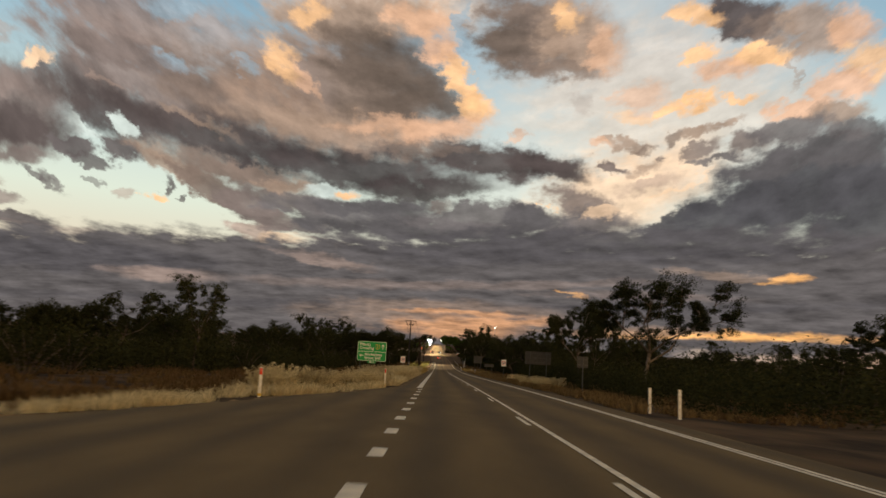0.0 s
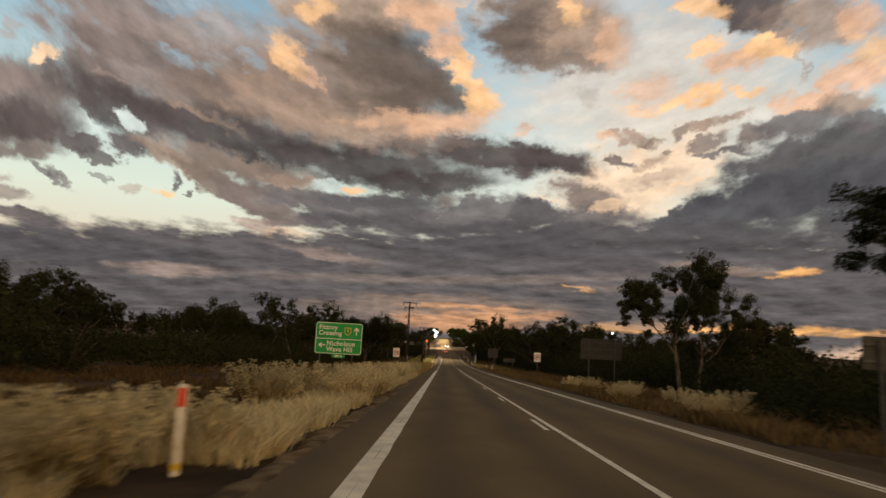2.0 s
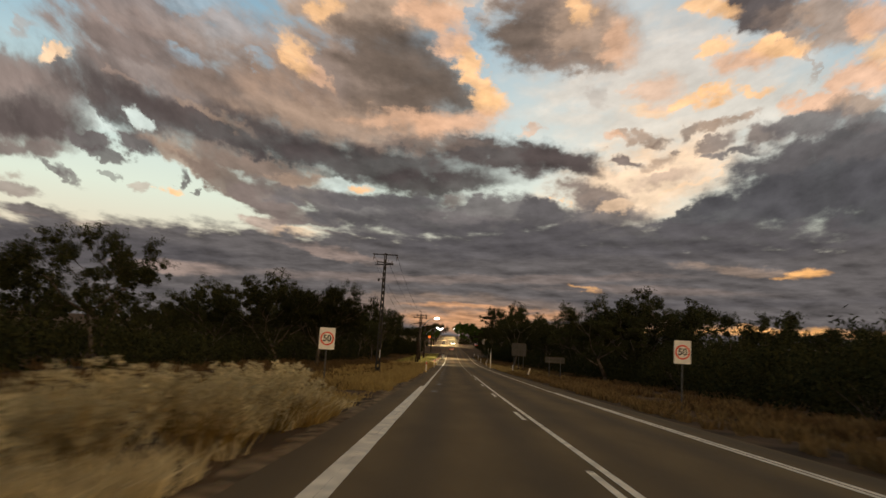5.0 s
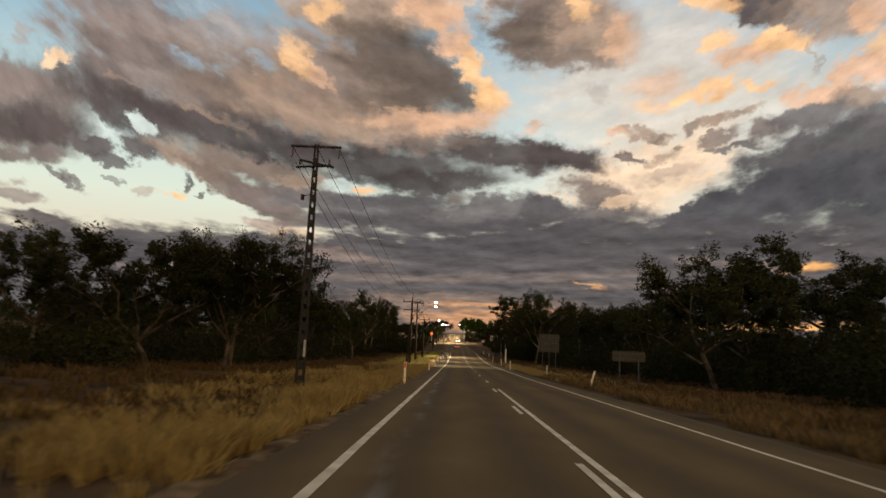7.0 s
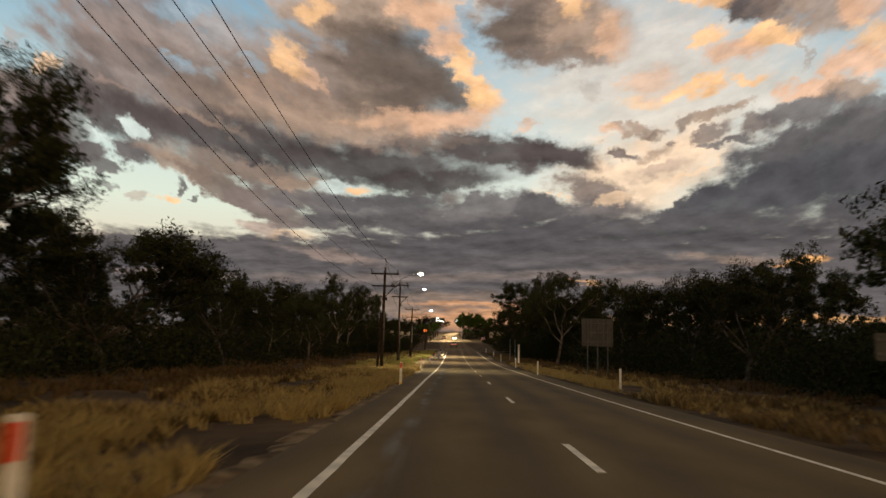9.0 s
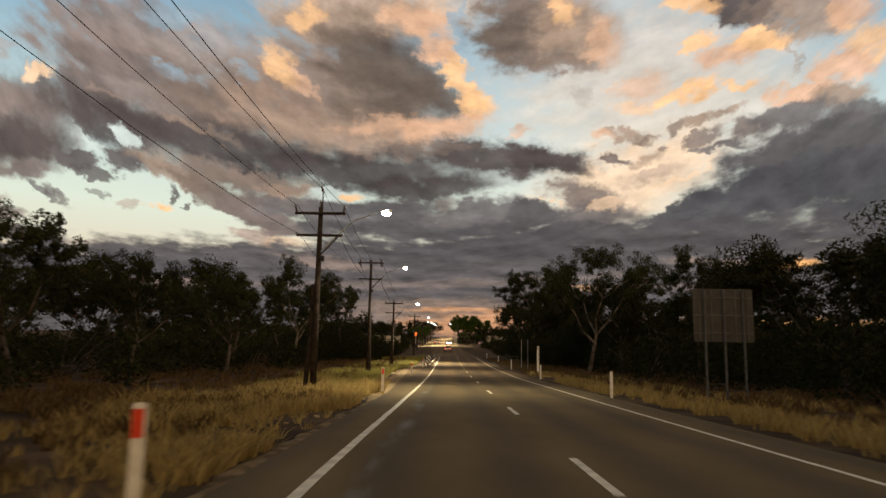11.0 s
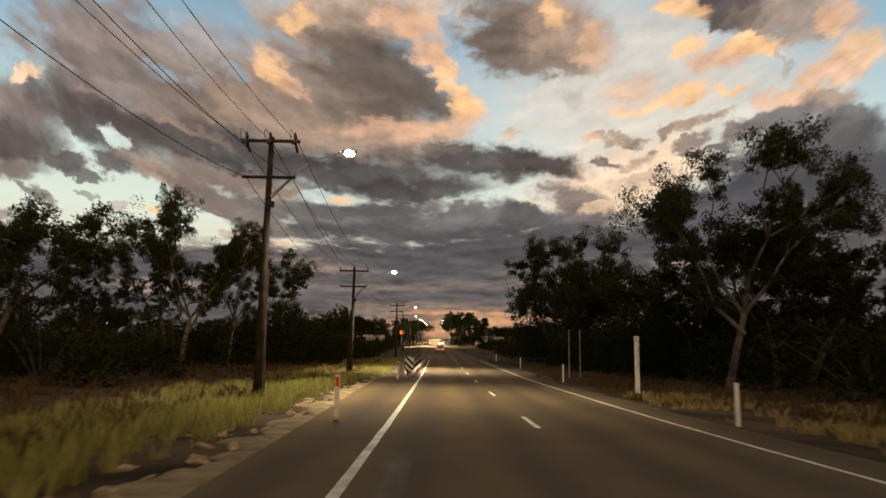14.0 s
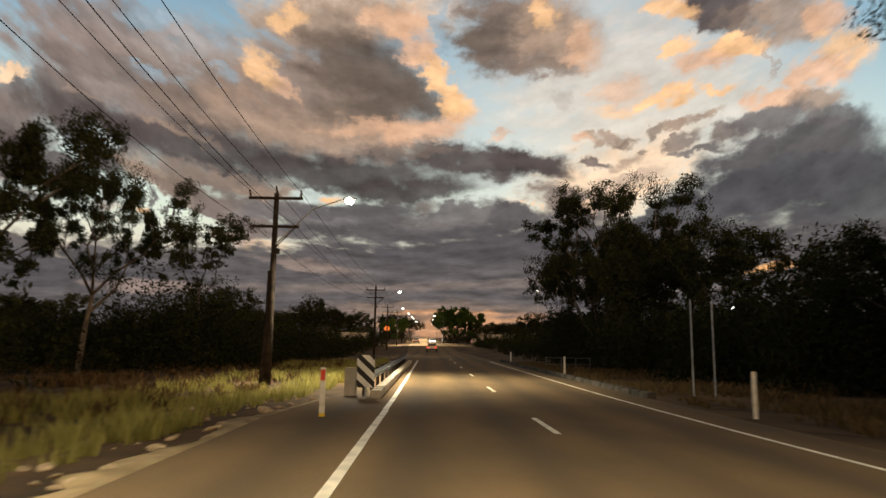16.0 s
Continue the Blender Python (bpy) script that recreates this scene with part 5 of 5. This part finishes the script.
def strain_set(parent, x, z):
    """Two ribbed strings that take the pull of the wires on both sides, a post between them and the jumper looped over it."""
    for way in (-1, 1):
        bm = bmesh.new()
        pts = [Vector((x - 0.03 * way, -0.14 + way * (0.1 + 0.075 * k), z - 0.02 - 0.035 * k)) for k in range(9)]
        tube(bm, pts, [0.02 if k in (0, 8) else (0.075 if k % 2 else 0.045) for k in range(9)], 9)
        part("insulator", bm, CERAMIC, parent)
    bm = bmesh.new()
    tube(bm, [(x, -0.14, z + 0.05), (x, -0.14, z + 0.16), (x - 0.02, -0.14, z + 0.27), (x - 0.03, -0.14, z + 0.4)], [0.04, 0.08, 0.06, 0.03], 9)
    part("insulator", bm, CERAMIC, parent)
    bm = bmesh.new()
    arc = [(x - 0.03 - 0.16 * math.sin(math.pi * k / 10), -0.14 + 0.72 * math.cos(math.pi * k / 10), z - 0.3 + 0.78 * math.sin(math.pi * k / 10) ** 0.8) for k in range(11)]
    tube(bm, arc, [0.014] * 11, 5)
    part("jumper", bm, WIRE, parent)


def timber_pole(x, y, tall, arm_top, arm_low, label, lamp=None, second=None, pin=0.0, far=False, strain=False):
    z = ground_z(x, y)
    pole = thing("power_pole", x, y, z, label, "power pole", "power line poles")
    d = road_z(y) - z
    part("shaft", tube(bmesh.new(), [(0, 0, -0.5), (0, 0, tall * 0.5), (0, 0, tall + d)], [0.17, 0.145, 0.11], 10), WOOD, pole, smooth=True)
    up = part("crossarm", box(bmesh.new(), (2.5, 0.1, 0.13), (0, -0.14, arm_top + d), bevel=0.012), WOOD, pole)
    low = part("crossarm", box(bmesh.new(), (2.25, 0.1, 0.12), (0, -0.14, arm_low + d), bevel=0.012), WOOD, pole)
    for dx in (-1.15, 1.15):
        if not strain:
            insulator(up, dx, -0.14, arm_top + d + 0.06, -0.1 if dx < 0 else 0.03)
        part("end_bolt", box(bmesh.new(), (0.07, 0.16, 0.07), (dx * 0.97, -0.14, arm_low + d + 0.05), bevel=0.012), CERAMIC, low)
    if strain:
        for dx in (-1.0, 0.0, 1.05):
            strain_set(up, dx, arm_top + d)
    else:
        insulator(up, 0.02, 0, tall + d, -0.06)
    if pin:
        spike = part("pin", tube(bmesh.new(), [(0.08, -0.02, tall + d - 0.5), (0.08, -0.02, tall + d + pin)], [0.035, 0.028], 7), STEEL, pole)
        insulator(spike, 0.08, -0.02, tall + d + pin, -0.1)
    part("brace", tube(bmesh.new(), [(0.1, -0.1, arm_low + d - 0.95), (0.95, -0.14, arm_low + d - 0.05)], [0.03, 0.03], 6), STEEL, pole)
    part("fuse_box", box(bmesh.new(), (0.18, 0.16, 0.26), (0.2, -0.12, arm_low + d - 1.15), bevel=0.02), STEEL, pole)
    if second:
        part("stub_pole", tube(bmesh.new(), [(second, 0.1, -0.4), (second * 0.55, 0.1, 2.6), (second * 0.5, 0.1, 5.2)], [0.13, 0.11, 0.1], 9), WOOD, pole, "short second timber beside the pole")
    if lamp:
        lx, lz = lamp
        arm = bmesh.new()
        tube(arm, [(0.1, -0.1, arm_low + d - 0.8), (lx * 0.5, -0.1, lz + d - 0.45), (lx - 0.35, -0.1, lz + d + 0.02)], [0.04, 0.035, 0.03], 7)
        bracket = part("lamp_arm", arm, GALV, pole)
        head = bmesh.new()
        box(head, (0.62, 0.26, 0.12), (lx, -0.1, lz + d + 0.06), bevel=0.04)
        part("lamp_head", head, GALV, bracket)
        bowl = bmesh.new()
        bmesh.ops.create_uvsphere(bowl, u_segments=16, v_segments=10, radius=1.0, matrix=Matrix.Translation((lx, -0.1, lz + d - 0.02)) @ Matrix.Diagonal((0.23, 0.16, 0.16, 1)))
        part("lens", bowl, LED_FAR if far else LED, bracket, "lit cool white bowl", smooth=True)
    return pole


timber_pole(-4.76, 227.4, 8.75, 8.42, 7.32, "dark timber power pole with two crossarms and a lamp arm", (3.25, 8.52), -0.45, pin=0.75)
timber_pole(-5.98, 261.4, 10.6, 10.38, 8.8, "dark timber power pole with strain insulators and a lamp arm", (3.35, 9.95), 0.2, strain=True)
timber_pole(-6.04, 292.4, 8.55, 8.28, 6.94, "dark timber power pole with two crossarms and a lamp arm", (3.42, 8.25), -0.3)
for k, y in enumerate((351, 405, 449, 482, 515, 570)):
    timber_pole(-5.8 if y < 400 else -7.4, y, 8.9, 8.4, 7.4, "distant timber power pole with a lit street lamp arm", (3.1, 8.2), far=True)


def lattice_pole():
    x, y = -5.75, 164.4
    z = ground_z(x, y)
    pole = thing("lattice_power_pole", x, y, z, "dark steel ladder-like power pole with crossarms and insulators", "power pole")
    tall = road_z(y) - z + 11.5
    for side in (-1, 1):
        part("rail", tube(bmesh.new(), [(side * 0.17, 0, -0.4), (side * 0.11, 0, tall * 0.7), (side * 0.07, 0, tall)], [0.085, 0.07, 0.06], 6), STEEL, pole)
    for k in range(18):
        zz = 0.35 + k * 0.62
        half = 0.17 - 0.1 * zz / tall
        part("web_plate", box(bmesh.new(), (2 * half, 0.1, 0.36), (0, 0, zz), bevel=0.008), STEEL, pole)
    top = part("crossarm", box(bmesh.new(), (2.5, 0.09, 0.11), (0, -0.1, tall - 0.15), bevel=0.01), STEEL, pole)
    low = part("crossarm", box(bmesh.new(), (1.9, 0.09, 0.1), (-0.05, -0.1, tall - 1.15), bevel=0.01, tilt=Matrix.Rotation(radians(-14), 4, "Z")), STEEL, pole)
    part("crossarm", box(bmesh.new(), (1.9, 0.09, 0.1), (0.05, 0.1, tall - 0.95), bevel=0.01, tilt=Matrix.Rotation(radians(40), 4, "Z")), STEEL, pole)
    for dx in (-1.15, 1.15):
        bm = bmesh.new()
        tube(bm, [(dx, -0.1, tall - 0.2), (dx + 0.02, -0.1, tall - 0.5), (dx, -0.25, tall - 0.75)], [0.03, 0.05, 0.03], 7)
        part("insulator", bm, CERAMIC, top)
    for dx in (-0.75, 0.7):
        insulator(low, dx, -0.1, tall - 1.1)
    part("fuse_box", box(bmesh.new(), (0.16, 0.14, 0.28), (-0.5, -0.05, tall - 2.7), bevel=0.02), STEEL, pole)
    part("stand_off", tube(bmesh.new(), [(-0.5, 0, tall - 2.62), (0, 0, tall - 2.5)], [0.02, 0.02], 5), STEEL, pole)
    part("metal_strip", box(bmesh.new(), (0.1, 0.02, 0.8), (0.14, -0.09, 1.8), bevel=0.004), GALV, pole, "pale metal strip")


lattice_pole()


def wire(name, a, b, sag):
    bm = bmesh.new()
    a, b = Vector(a), Vector(b)
    pts = [a.lerp(b, k / 14) - Vector((0, 0, sag * 4 * (k / 14) * (1 - k / 14))) for k in range(15)]
    tube(bm, pts, [0.013] * 15, 4, cap=False)
    me = mesh_of(bm, name, WIRE)
    return tagged(new(name, me), "thin dark power line slung between poles", "cable", "power lines")


# Pole, height of the upper wires, of the lower ones, and how far the next span sags.
SPANS = [((-5.75, 164.4), 11.3, 10.6, 1.5), ((-4.76, 227.4), 8.8, 7.4, 0.85), ((-5.98, 261.4), 10.35, 8.85, 0.6), ((-6.04, 292.4), 8.6, 7.0, 0.7), ((-5.8, 351), 8.8, 7.5, 0.6), ((-7.4, 405), 8.8, 7.5, 0.6)]
for (p, ha, la, sag), (q, hb, lb, _) in zip(SPANS, SPANS[1:]):
    za, zb = road_z(p[1]), road_z(q[1])
    for dx in (-1.15, 0.05, 1.15):
        ua, ub = (0.9 if dx == 0.05 and p[1] == 227.4 else 0.0), (0.9 if dx == 0.05 and q[1] == 227.4 else 0.0)
        wire("power_line", (p[0] + dx, p[1], za + ha + ua), (q[0] + dx, q[1], zb + hb + ub), sag)
    for dx in (-1.0,) if sag > 1 else (-1.0, 0.95):
        wire("power_line", (p[0] + dx, p[1], za + la), (q[0] + dx, q[1], zb + lb), sag * 1.25)


def lamp_light(x, y, z, watts, colour=(0.9, 1.0, 0.93)):
    data = bpy.data.lights.new("street_lamp_light", "SPOT")
    data.energy, data.color, data.spot_size, data.spot_blend, data.shadow_soft_size = watts, colour, radians(128), 0.8, 0.2
    ob = new("street_lamp_light", data)
    ob.matrix_basis = look((x, y, z), (x + 0.6, y, z - 5))


for x, y, h, watts in ((-1.51, 227.3, 8.4, 3900), (-2.63, 261.3, 9.8, 7800), (-2.62, 292.3, 8.1, 15000), (-2.7, 351, 8.2, 1000)):
    lamp_light(x, y, road_z(y) + h - 0.25, watts, (1.0, 0.92, 0.7))
for x, y, watts in ((-3.2, 449, 45000), (2.6, 478, 60000), (-3.2, 515, 45000), (-3.2, 570, 60000), (0.0, 640, 90000), (0.0, 740, 120000)):
    lamp_light(x, y, road_z(y) + 8.5, watts, (1.0, 0.9, 0.64))


# ---- the crossing ----
def guard_rail(name, x, y0, y1, posts, label):
    z0 = road_z(y0)
    rail = thing(name, x, y0, z0, label, "guard rail")
    bm = bmesh.new()
    ys = np.linspace(0, y1 - y0, 24)
    prof = ((0, 0.42), (0.05, 0.47), (0.0, 0.54), (0.05, 0.61), (0.0, 0.68), (0.05, 0.73))
    rows = []
    for d in ys:
        rows.append([bm.verts.new((px, d, road_z(y0 + d) - z0 + pz)) for px, pz in prof])
    for a, b in zip(rows, rows[1:]):
        for k in range(len(prof) - 1):
            bm.faces.new((a[k], a[k + 1], b[k + 1], b[k]))
    bmesh.ops.solidify(bm, geom=bm.faces[:], thickness=0.006)
    part("beam", bm, GALV, rail)
    for k in range(posts):
        d = 0.5 + (y1 - y0 - 1) * k / (posts - 1)
        part("post", box(bmesh.new(), (0.12, 0.12, 1.0), (-0.1, d, road_z(y0 + d) - z0 + 0.22), bevel=0.01), WOOD, rail)


guard_rail("guard_rail", -0.75, 282.6, 322, 14, "galvanised guard rail along the bridge approach")
fence = thing("pipe_fence", 9.8, 312, ground_z(9.8, 312), "low steel pipe fence beside the culvert", "fence")
for k in range(4):
    part("post", tube(bmesh.new(), [(k * 1.3, k * 1.0, -0.3), (k * 1.3, k * 1.0, 1.0)], [0.04, 0.04], 8), GALV_DULL, fence)
for h in (0.5, 0.98):
    part("rail", tube(bmesh.new(), [(-0.1, -0.08, h), (4.0, 3.08, h)], [0.03, 0.03], 8), GALV_DULL, fence)
kerb = bmesh.new()
for k in range(40):
    y = 282.5 + k
    box(kerb, (0.32, 0.98, 0.34), (-0.42, y, road_z(y) + 0.05), bevel=0.02)
far_kerb = bmesh.new()
for k in range(46):
    y = 284 + k * 1.05
    box(far_kerb, (0.3, 1.0, 0.3), (8.5 + (0.02 if k % 7 == 3 else 0), y, road_z(y) + 0.02), bevel=0.02)
tagged(new("far_kerb", mesh_of(far_kerb, "far_kerb", DULL_CONCRETE)), "dark concrete kerb blocks on the far side", "kerb", kind="structure")
tagged(new("bridge_kerb", mesh_of(kerb, "bridge_kerb", CONCRETE)), "pale concrete kerb blocks along the bridge", "kerb", kind="structure")
abut = thing("bridge_end_block", -1.3, 283.2, ground_z(-1.3, 283.2), "pale concrete block at the bridge end", "concrete block")
part("block", box(bmesh.new(), (0.35, 0.5, 1.1), (0, 0, 0.4), bevel=0.03), CONCRETE, abut)


# ---- stones on the verge ----
def stone_mesh(seed):
    bm = bmesh.new()
    bmesh.ops.create_icosphere(bm, subdivisions=2, radius=1.0)
    for v in bm.verts:
        v.co *= 1 + 0.35 * noise.noise(v.co * 1.3 + Vector((seed * 7, 0, 0)))
    return mesh_of(bm, "stone", STONE, True)


stones = [stone_mesh(s) for s in range(5)]
for k in range(260):
    y = 208 + 75 * rng.random() ** 0.7
    x = sealed_left(y) - 0.55 - rng.random() ** 1.5 * 2.2
    s = rng.uniform(0.04, 0.12) * rng.choice((0.6, 0.8, 1, 1.5))
    ob = new("stone", stones[k % 5])
    ob.matrix_basis = pose(x, y, ground_z(x, y) + s * 0.2, rng.uniform(-20, 20), rng.uniform(-20, 20), rng.uniform(0, 360)) @ Matrix.Diagonal((s * rng.uniform(1, 1.5), s, s * rng.uniform(0.4, 0.7), 1))
    tagged(ob, "rough sandy stone lying on the gravel edge", "stone", "stones along the edge")


def sand_strip(name, y0, y1, near, far, mat=SAND, label="pale washed sand along the sealed edge"):
    ys = np.arange(y0, y1, 0.35)
    verts, faces = [], []
    for n, y in enumerate(ys):
        t = max(0.0, math.sin(math.pi * n / (len(ys) - 1))) ** 0.4
        a = sealed_left(y) - near + 0.1
        b = sealed_left(y) - near - (far - near) * t * (0.6 + 0.7 * noise.noise((y * 0.35, 1, 1)) + 0.6 * noise.noise((y * 1.5, 4, 1))) - 0.05
        for k in range(9):
            x = a + (b - a) * k / 8
            swell = max(0.0, math.sin(math.pi * k / 8)) ** 0.5
            verts.append((x, y, ground_z(x, y) + swell * (0.05 + 0.07 * noise.noise((x * 2.1, y * 1.6, 9.0))) - 0.015 * (k == 8) + 0.004))
    for n in range(len(ys) - 1):
        faces += [(9 * n + k, 9 * n + k + 1, 9 * n + k + 10, 9 * n + k + 9) for k in range(8)]
    return tagged(new(name, raw(name, verts, faces, mat)), label, "sand", kind="structure")


sand_strip("sand_verge", 218, 283, 0.1, 1.15)
sand_strip("gravel_verge", 13, 219, 0.08, 0.85, GRAVEL, "loose tan gravel and litter along the sealed edge")


# ---- the car ahead and the town's street ----
def car(x, y, paint, label, toward=False, lights=True):
    z = road_z(y)
    c = thing("car", x, y, z, label, "car", "cars on the street", 180 if toward else 0)
    low = bmesh.new()
    box(low, (1.78, 4.3, 0.62), (0, 0, 0.62), bevel=0.12)
    part("body", low, paint, c, smooth=False)
    cab = bmesh.new()
    box(cab, (1.6, 2.5, 0.62), (0, -0.25, 1.2), bevel=0.2)
    cabin = part("cabin", cab, paint, c)
    part("rear_window", box(bmesh.new(), (1.28, 0.05, 0.38), (0, -1.48, 1.22), bevel=0.02), GLASS, cabin)
    part("windscreen", box(bmesh.new(), (1.3, 0.05, 0.38), (0, 0.98, 1.22), bevel=0.02), GLASS, cabin)
    for sx in (-1, 1):
        part("side_window", box(bmesh.new(), (0.05, 1.9, 0.34), (sx * 0.79, -0.25, 1.24), bevel=0.02), GLASS, cabin)
        part("tail_light", box(bmesh.new(), (0.32, 0.06, 0.16), (sx * 0.66, -2.14, 0.78), bevel=0.02), TAIL, c, "lit red tail light")
        part("headlight", box(bmesh.new(), (0.34, 0.06, 0.16), (sx * 0.62, 2.14, 0.7), bevel=0.02), BEAM if toward else WHITE, c)
        for sy in (-1.35, 1.35):
            bm = bmesh.new()
            tube(bm, [(sx * 0.72, sy, 0.32), (sx * 0.92, sy, 0.32)], [0.32, 0.32], 18)
            wheel = part("wheel", bm, RUBBER, c)
            bm = bmesh.new()
            tube(bm, [(sx * 0.9, sy, 0.32), (sx * 0.93, sy, 0.32)], [0.2, 0.18], 12)
            part("rim", bm, GALV, wheel)
    part("bumper", box(bmesh.new(), (1.74, 0.12, 0.22), (0, -2.13, 0.45), bevel=0.04), BLACK, c)


car(1.75, 384, CAR_RED, "pale hatchback with lit red tail lights on the road")
car(2.2, 470, CAR_WHITE, "oncoming white car with bright headlights on the town street", True)
car(14.5, 468, CAR_WHITE, "white car parked beside the town street")
car(-2.6, 476, CAR_WHITE, "pale car parked by the town street")


def floodlight(x, y, tall, label, head=0.5):
    z = ground_z(x, y)
    f = thing("floodlight_mast", x, y, z, label, "lamp", "distant floodlights")
    part("mast", tube(bmesh.new(), [(0, 0, -0.5), (0, 0, tall)], [0.16, 0.08], 8), GALV, f)
    part("crossbar", box(bmesh.new(), (1.8, 0.1, 0.1), (0, 0, tall), bevel=0.01), GALV, f)
    part("lamp_head", box(bmesh.new(), (1.3 * head, 0.3, 0.7 * head), (0, -0.2, tall + 0.3), bevel=0.05), LED_FAR, f, "lit floodlight head")


floodlight(43.2, 530, 20.0, "tall mast with lit floodlights behind the trees")
floodlight(115, 520, 14.0, "mast with lit floodlights shining through the trees", 1.6)
for k, (x, y) in enumerate(((5.6, 478), (5.6, 540), (5.6, 600), (5.6, 660))):
    z = ground_z(x, y)
    lamp = thing("street_lamp", x, y, z, "street lamp with a lit head over the town street", "lamp", "street lamps of the town")
    part("column", tube(bmesh.new(), [(0, 0, -0.4), (0, 0, 8.2)], [0.1, 0.06], 8), GALV_DULL, lamp)
    part("arm", tube(bmesh.new(), [(0, 0, 8.1), (-1.2, 0, 8.6), (-2.6, 0, 8.7)], [0.05, 0.045, 0.04], 6), GALV_DULL, lamp)
    part("lens", box(bmesh.new(), (0.6, 0.3, 0.1), (-2.8, 0, 8.66), bevel=0.03), LED_FAR, lamp, "lit lens")

amber = thing("amber_sign", -9.3, 437, ground_z(-9.3, 437), "round amber illuminated sign on a pole in town", "sign")
part("pole", tube(bmesh.new(), [(0, 0.1, -0.3), (0, 0.1, 5.0)], [0.1, 0.08], 8), GALV, amber)
disc = bmesh.new()
tube(disc, [(0, -0.12, 4.4), (0, 0.12, 4.4)], [0.62, 0.62], 24)
part("lit_face", disc, AMBER, amber, "lit amber face")


def house(x, y, w, d, h, label):
    z = ground_z(x, y)
    b = thing("house", x, y, z, label, "house", "buildings in town")
    part("wall", box(bmesh.new(), (w, d, h + 0.4), (0, 0, h / 2 - 0.2)), WALL, b)
    bm = bmesh.new()
    for sx in (-1, 1):
        a = [bm.verts.new(p) for p in ((sx * (w / 2 + 0.5), -d / 2 - 0.5, h - 0.05), (sx * (w / 2 + 0.5), d / 2 + 0.5, h - 0.05), (0, d / 2 + 0.5, h + 1.5), (0, -d / 2 - 0.5, h + 1.5))]
        bm.faces.new(a)
    bmesh.ops.solidify(bm, geom=bm.faces[:], thickness=0.08)
    part("roof", bm, ROOF, b)
    for k in range(3):
        win = part("window", box(bmesh.new(), (1.1, 0.08, 1.0), (-w / 3 + k * w / 3, -d / 2 - 0.02, h * 0.55), bevel=0.01), GLASS, b)
        part("sill", box(bmesh.new(), (1.3, 0.14, 0.08), (-w / 3 + k * w / 3, -d / 2 - 0.06, h * 0.55 - 0.55)), CONCRETE, win)


house(30, 560, 16, 10, 3.2, "low town building with an iron roof")
house(-26, 500, 14, 9, 3.2, "low town building with an iron roof among trees")
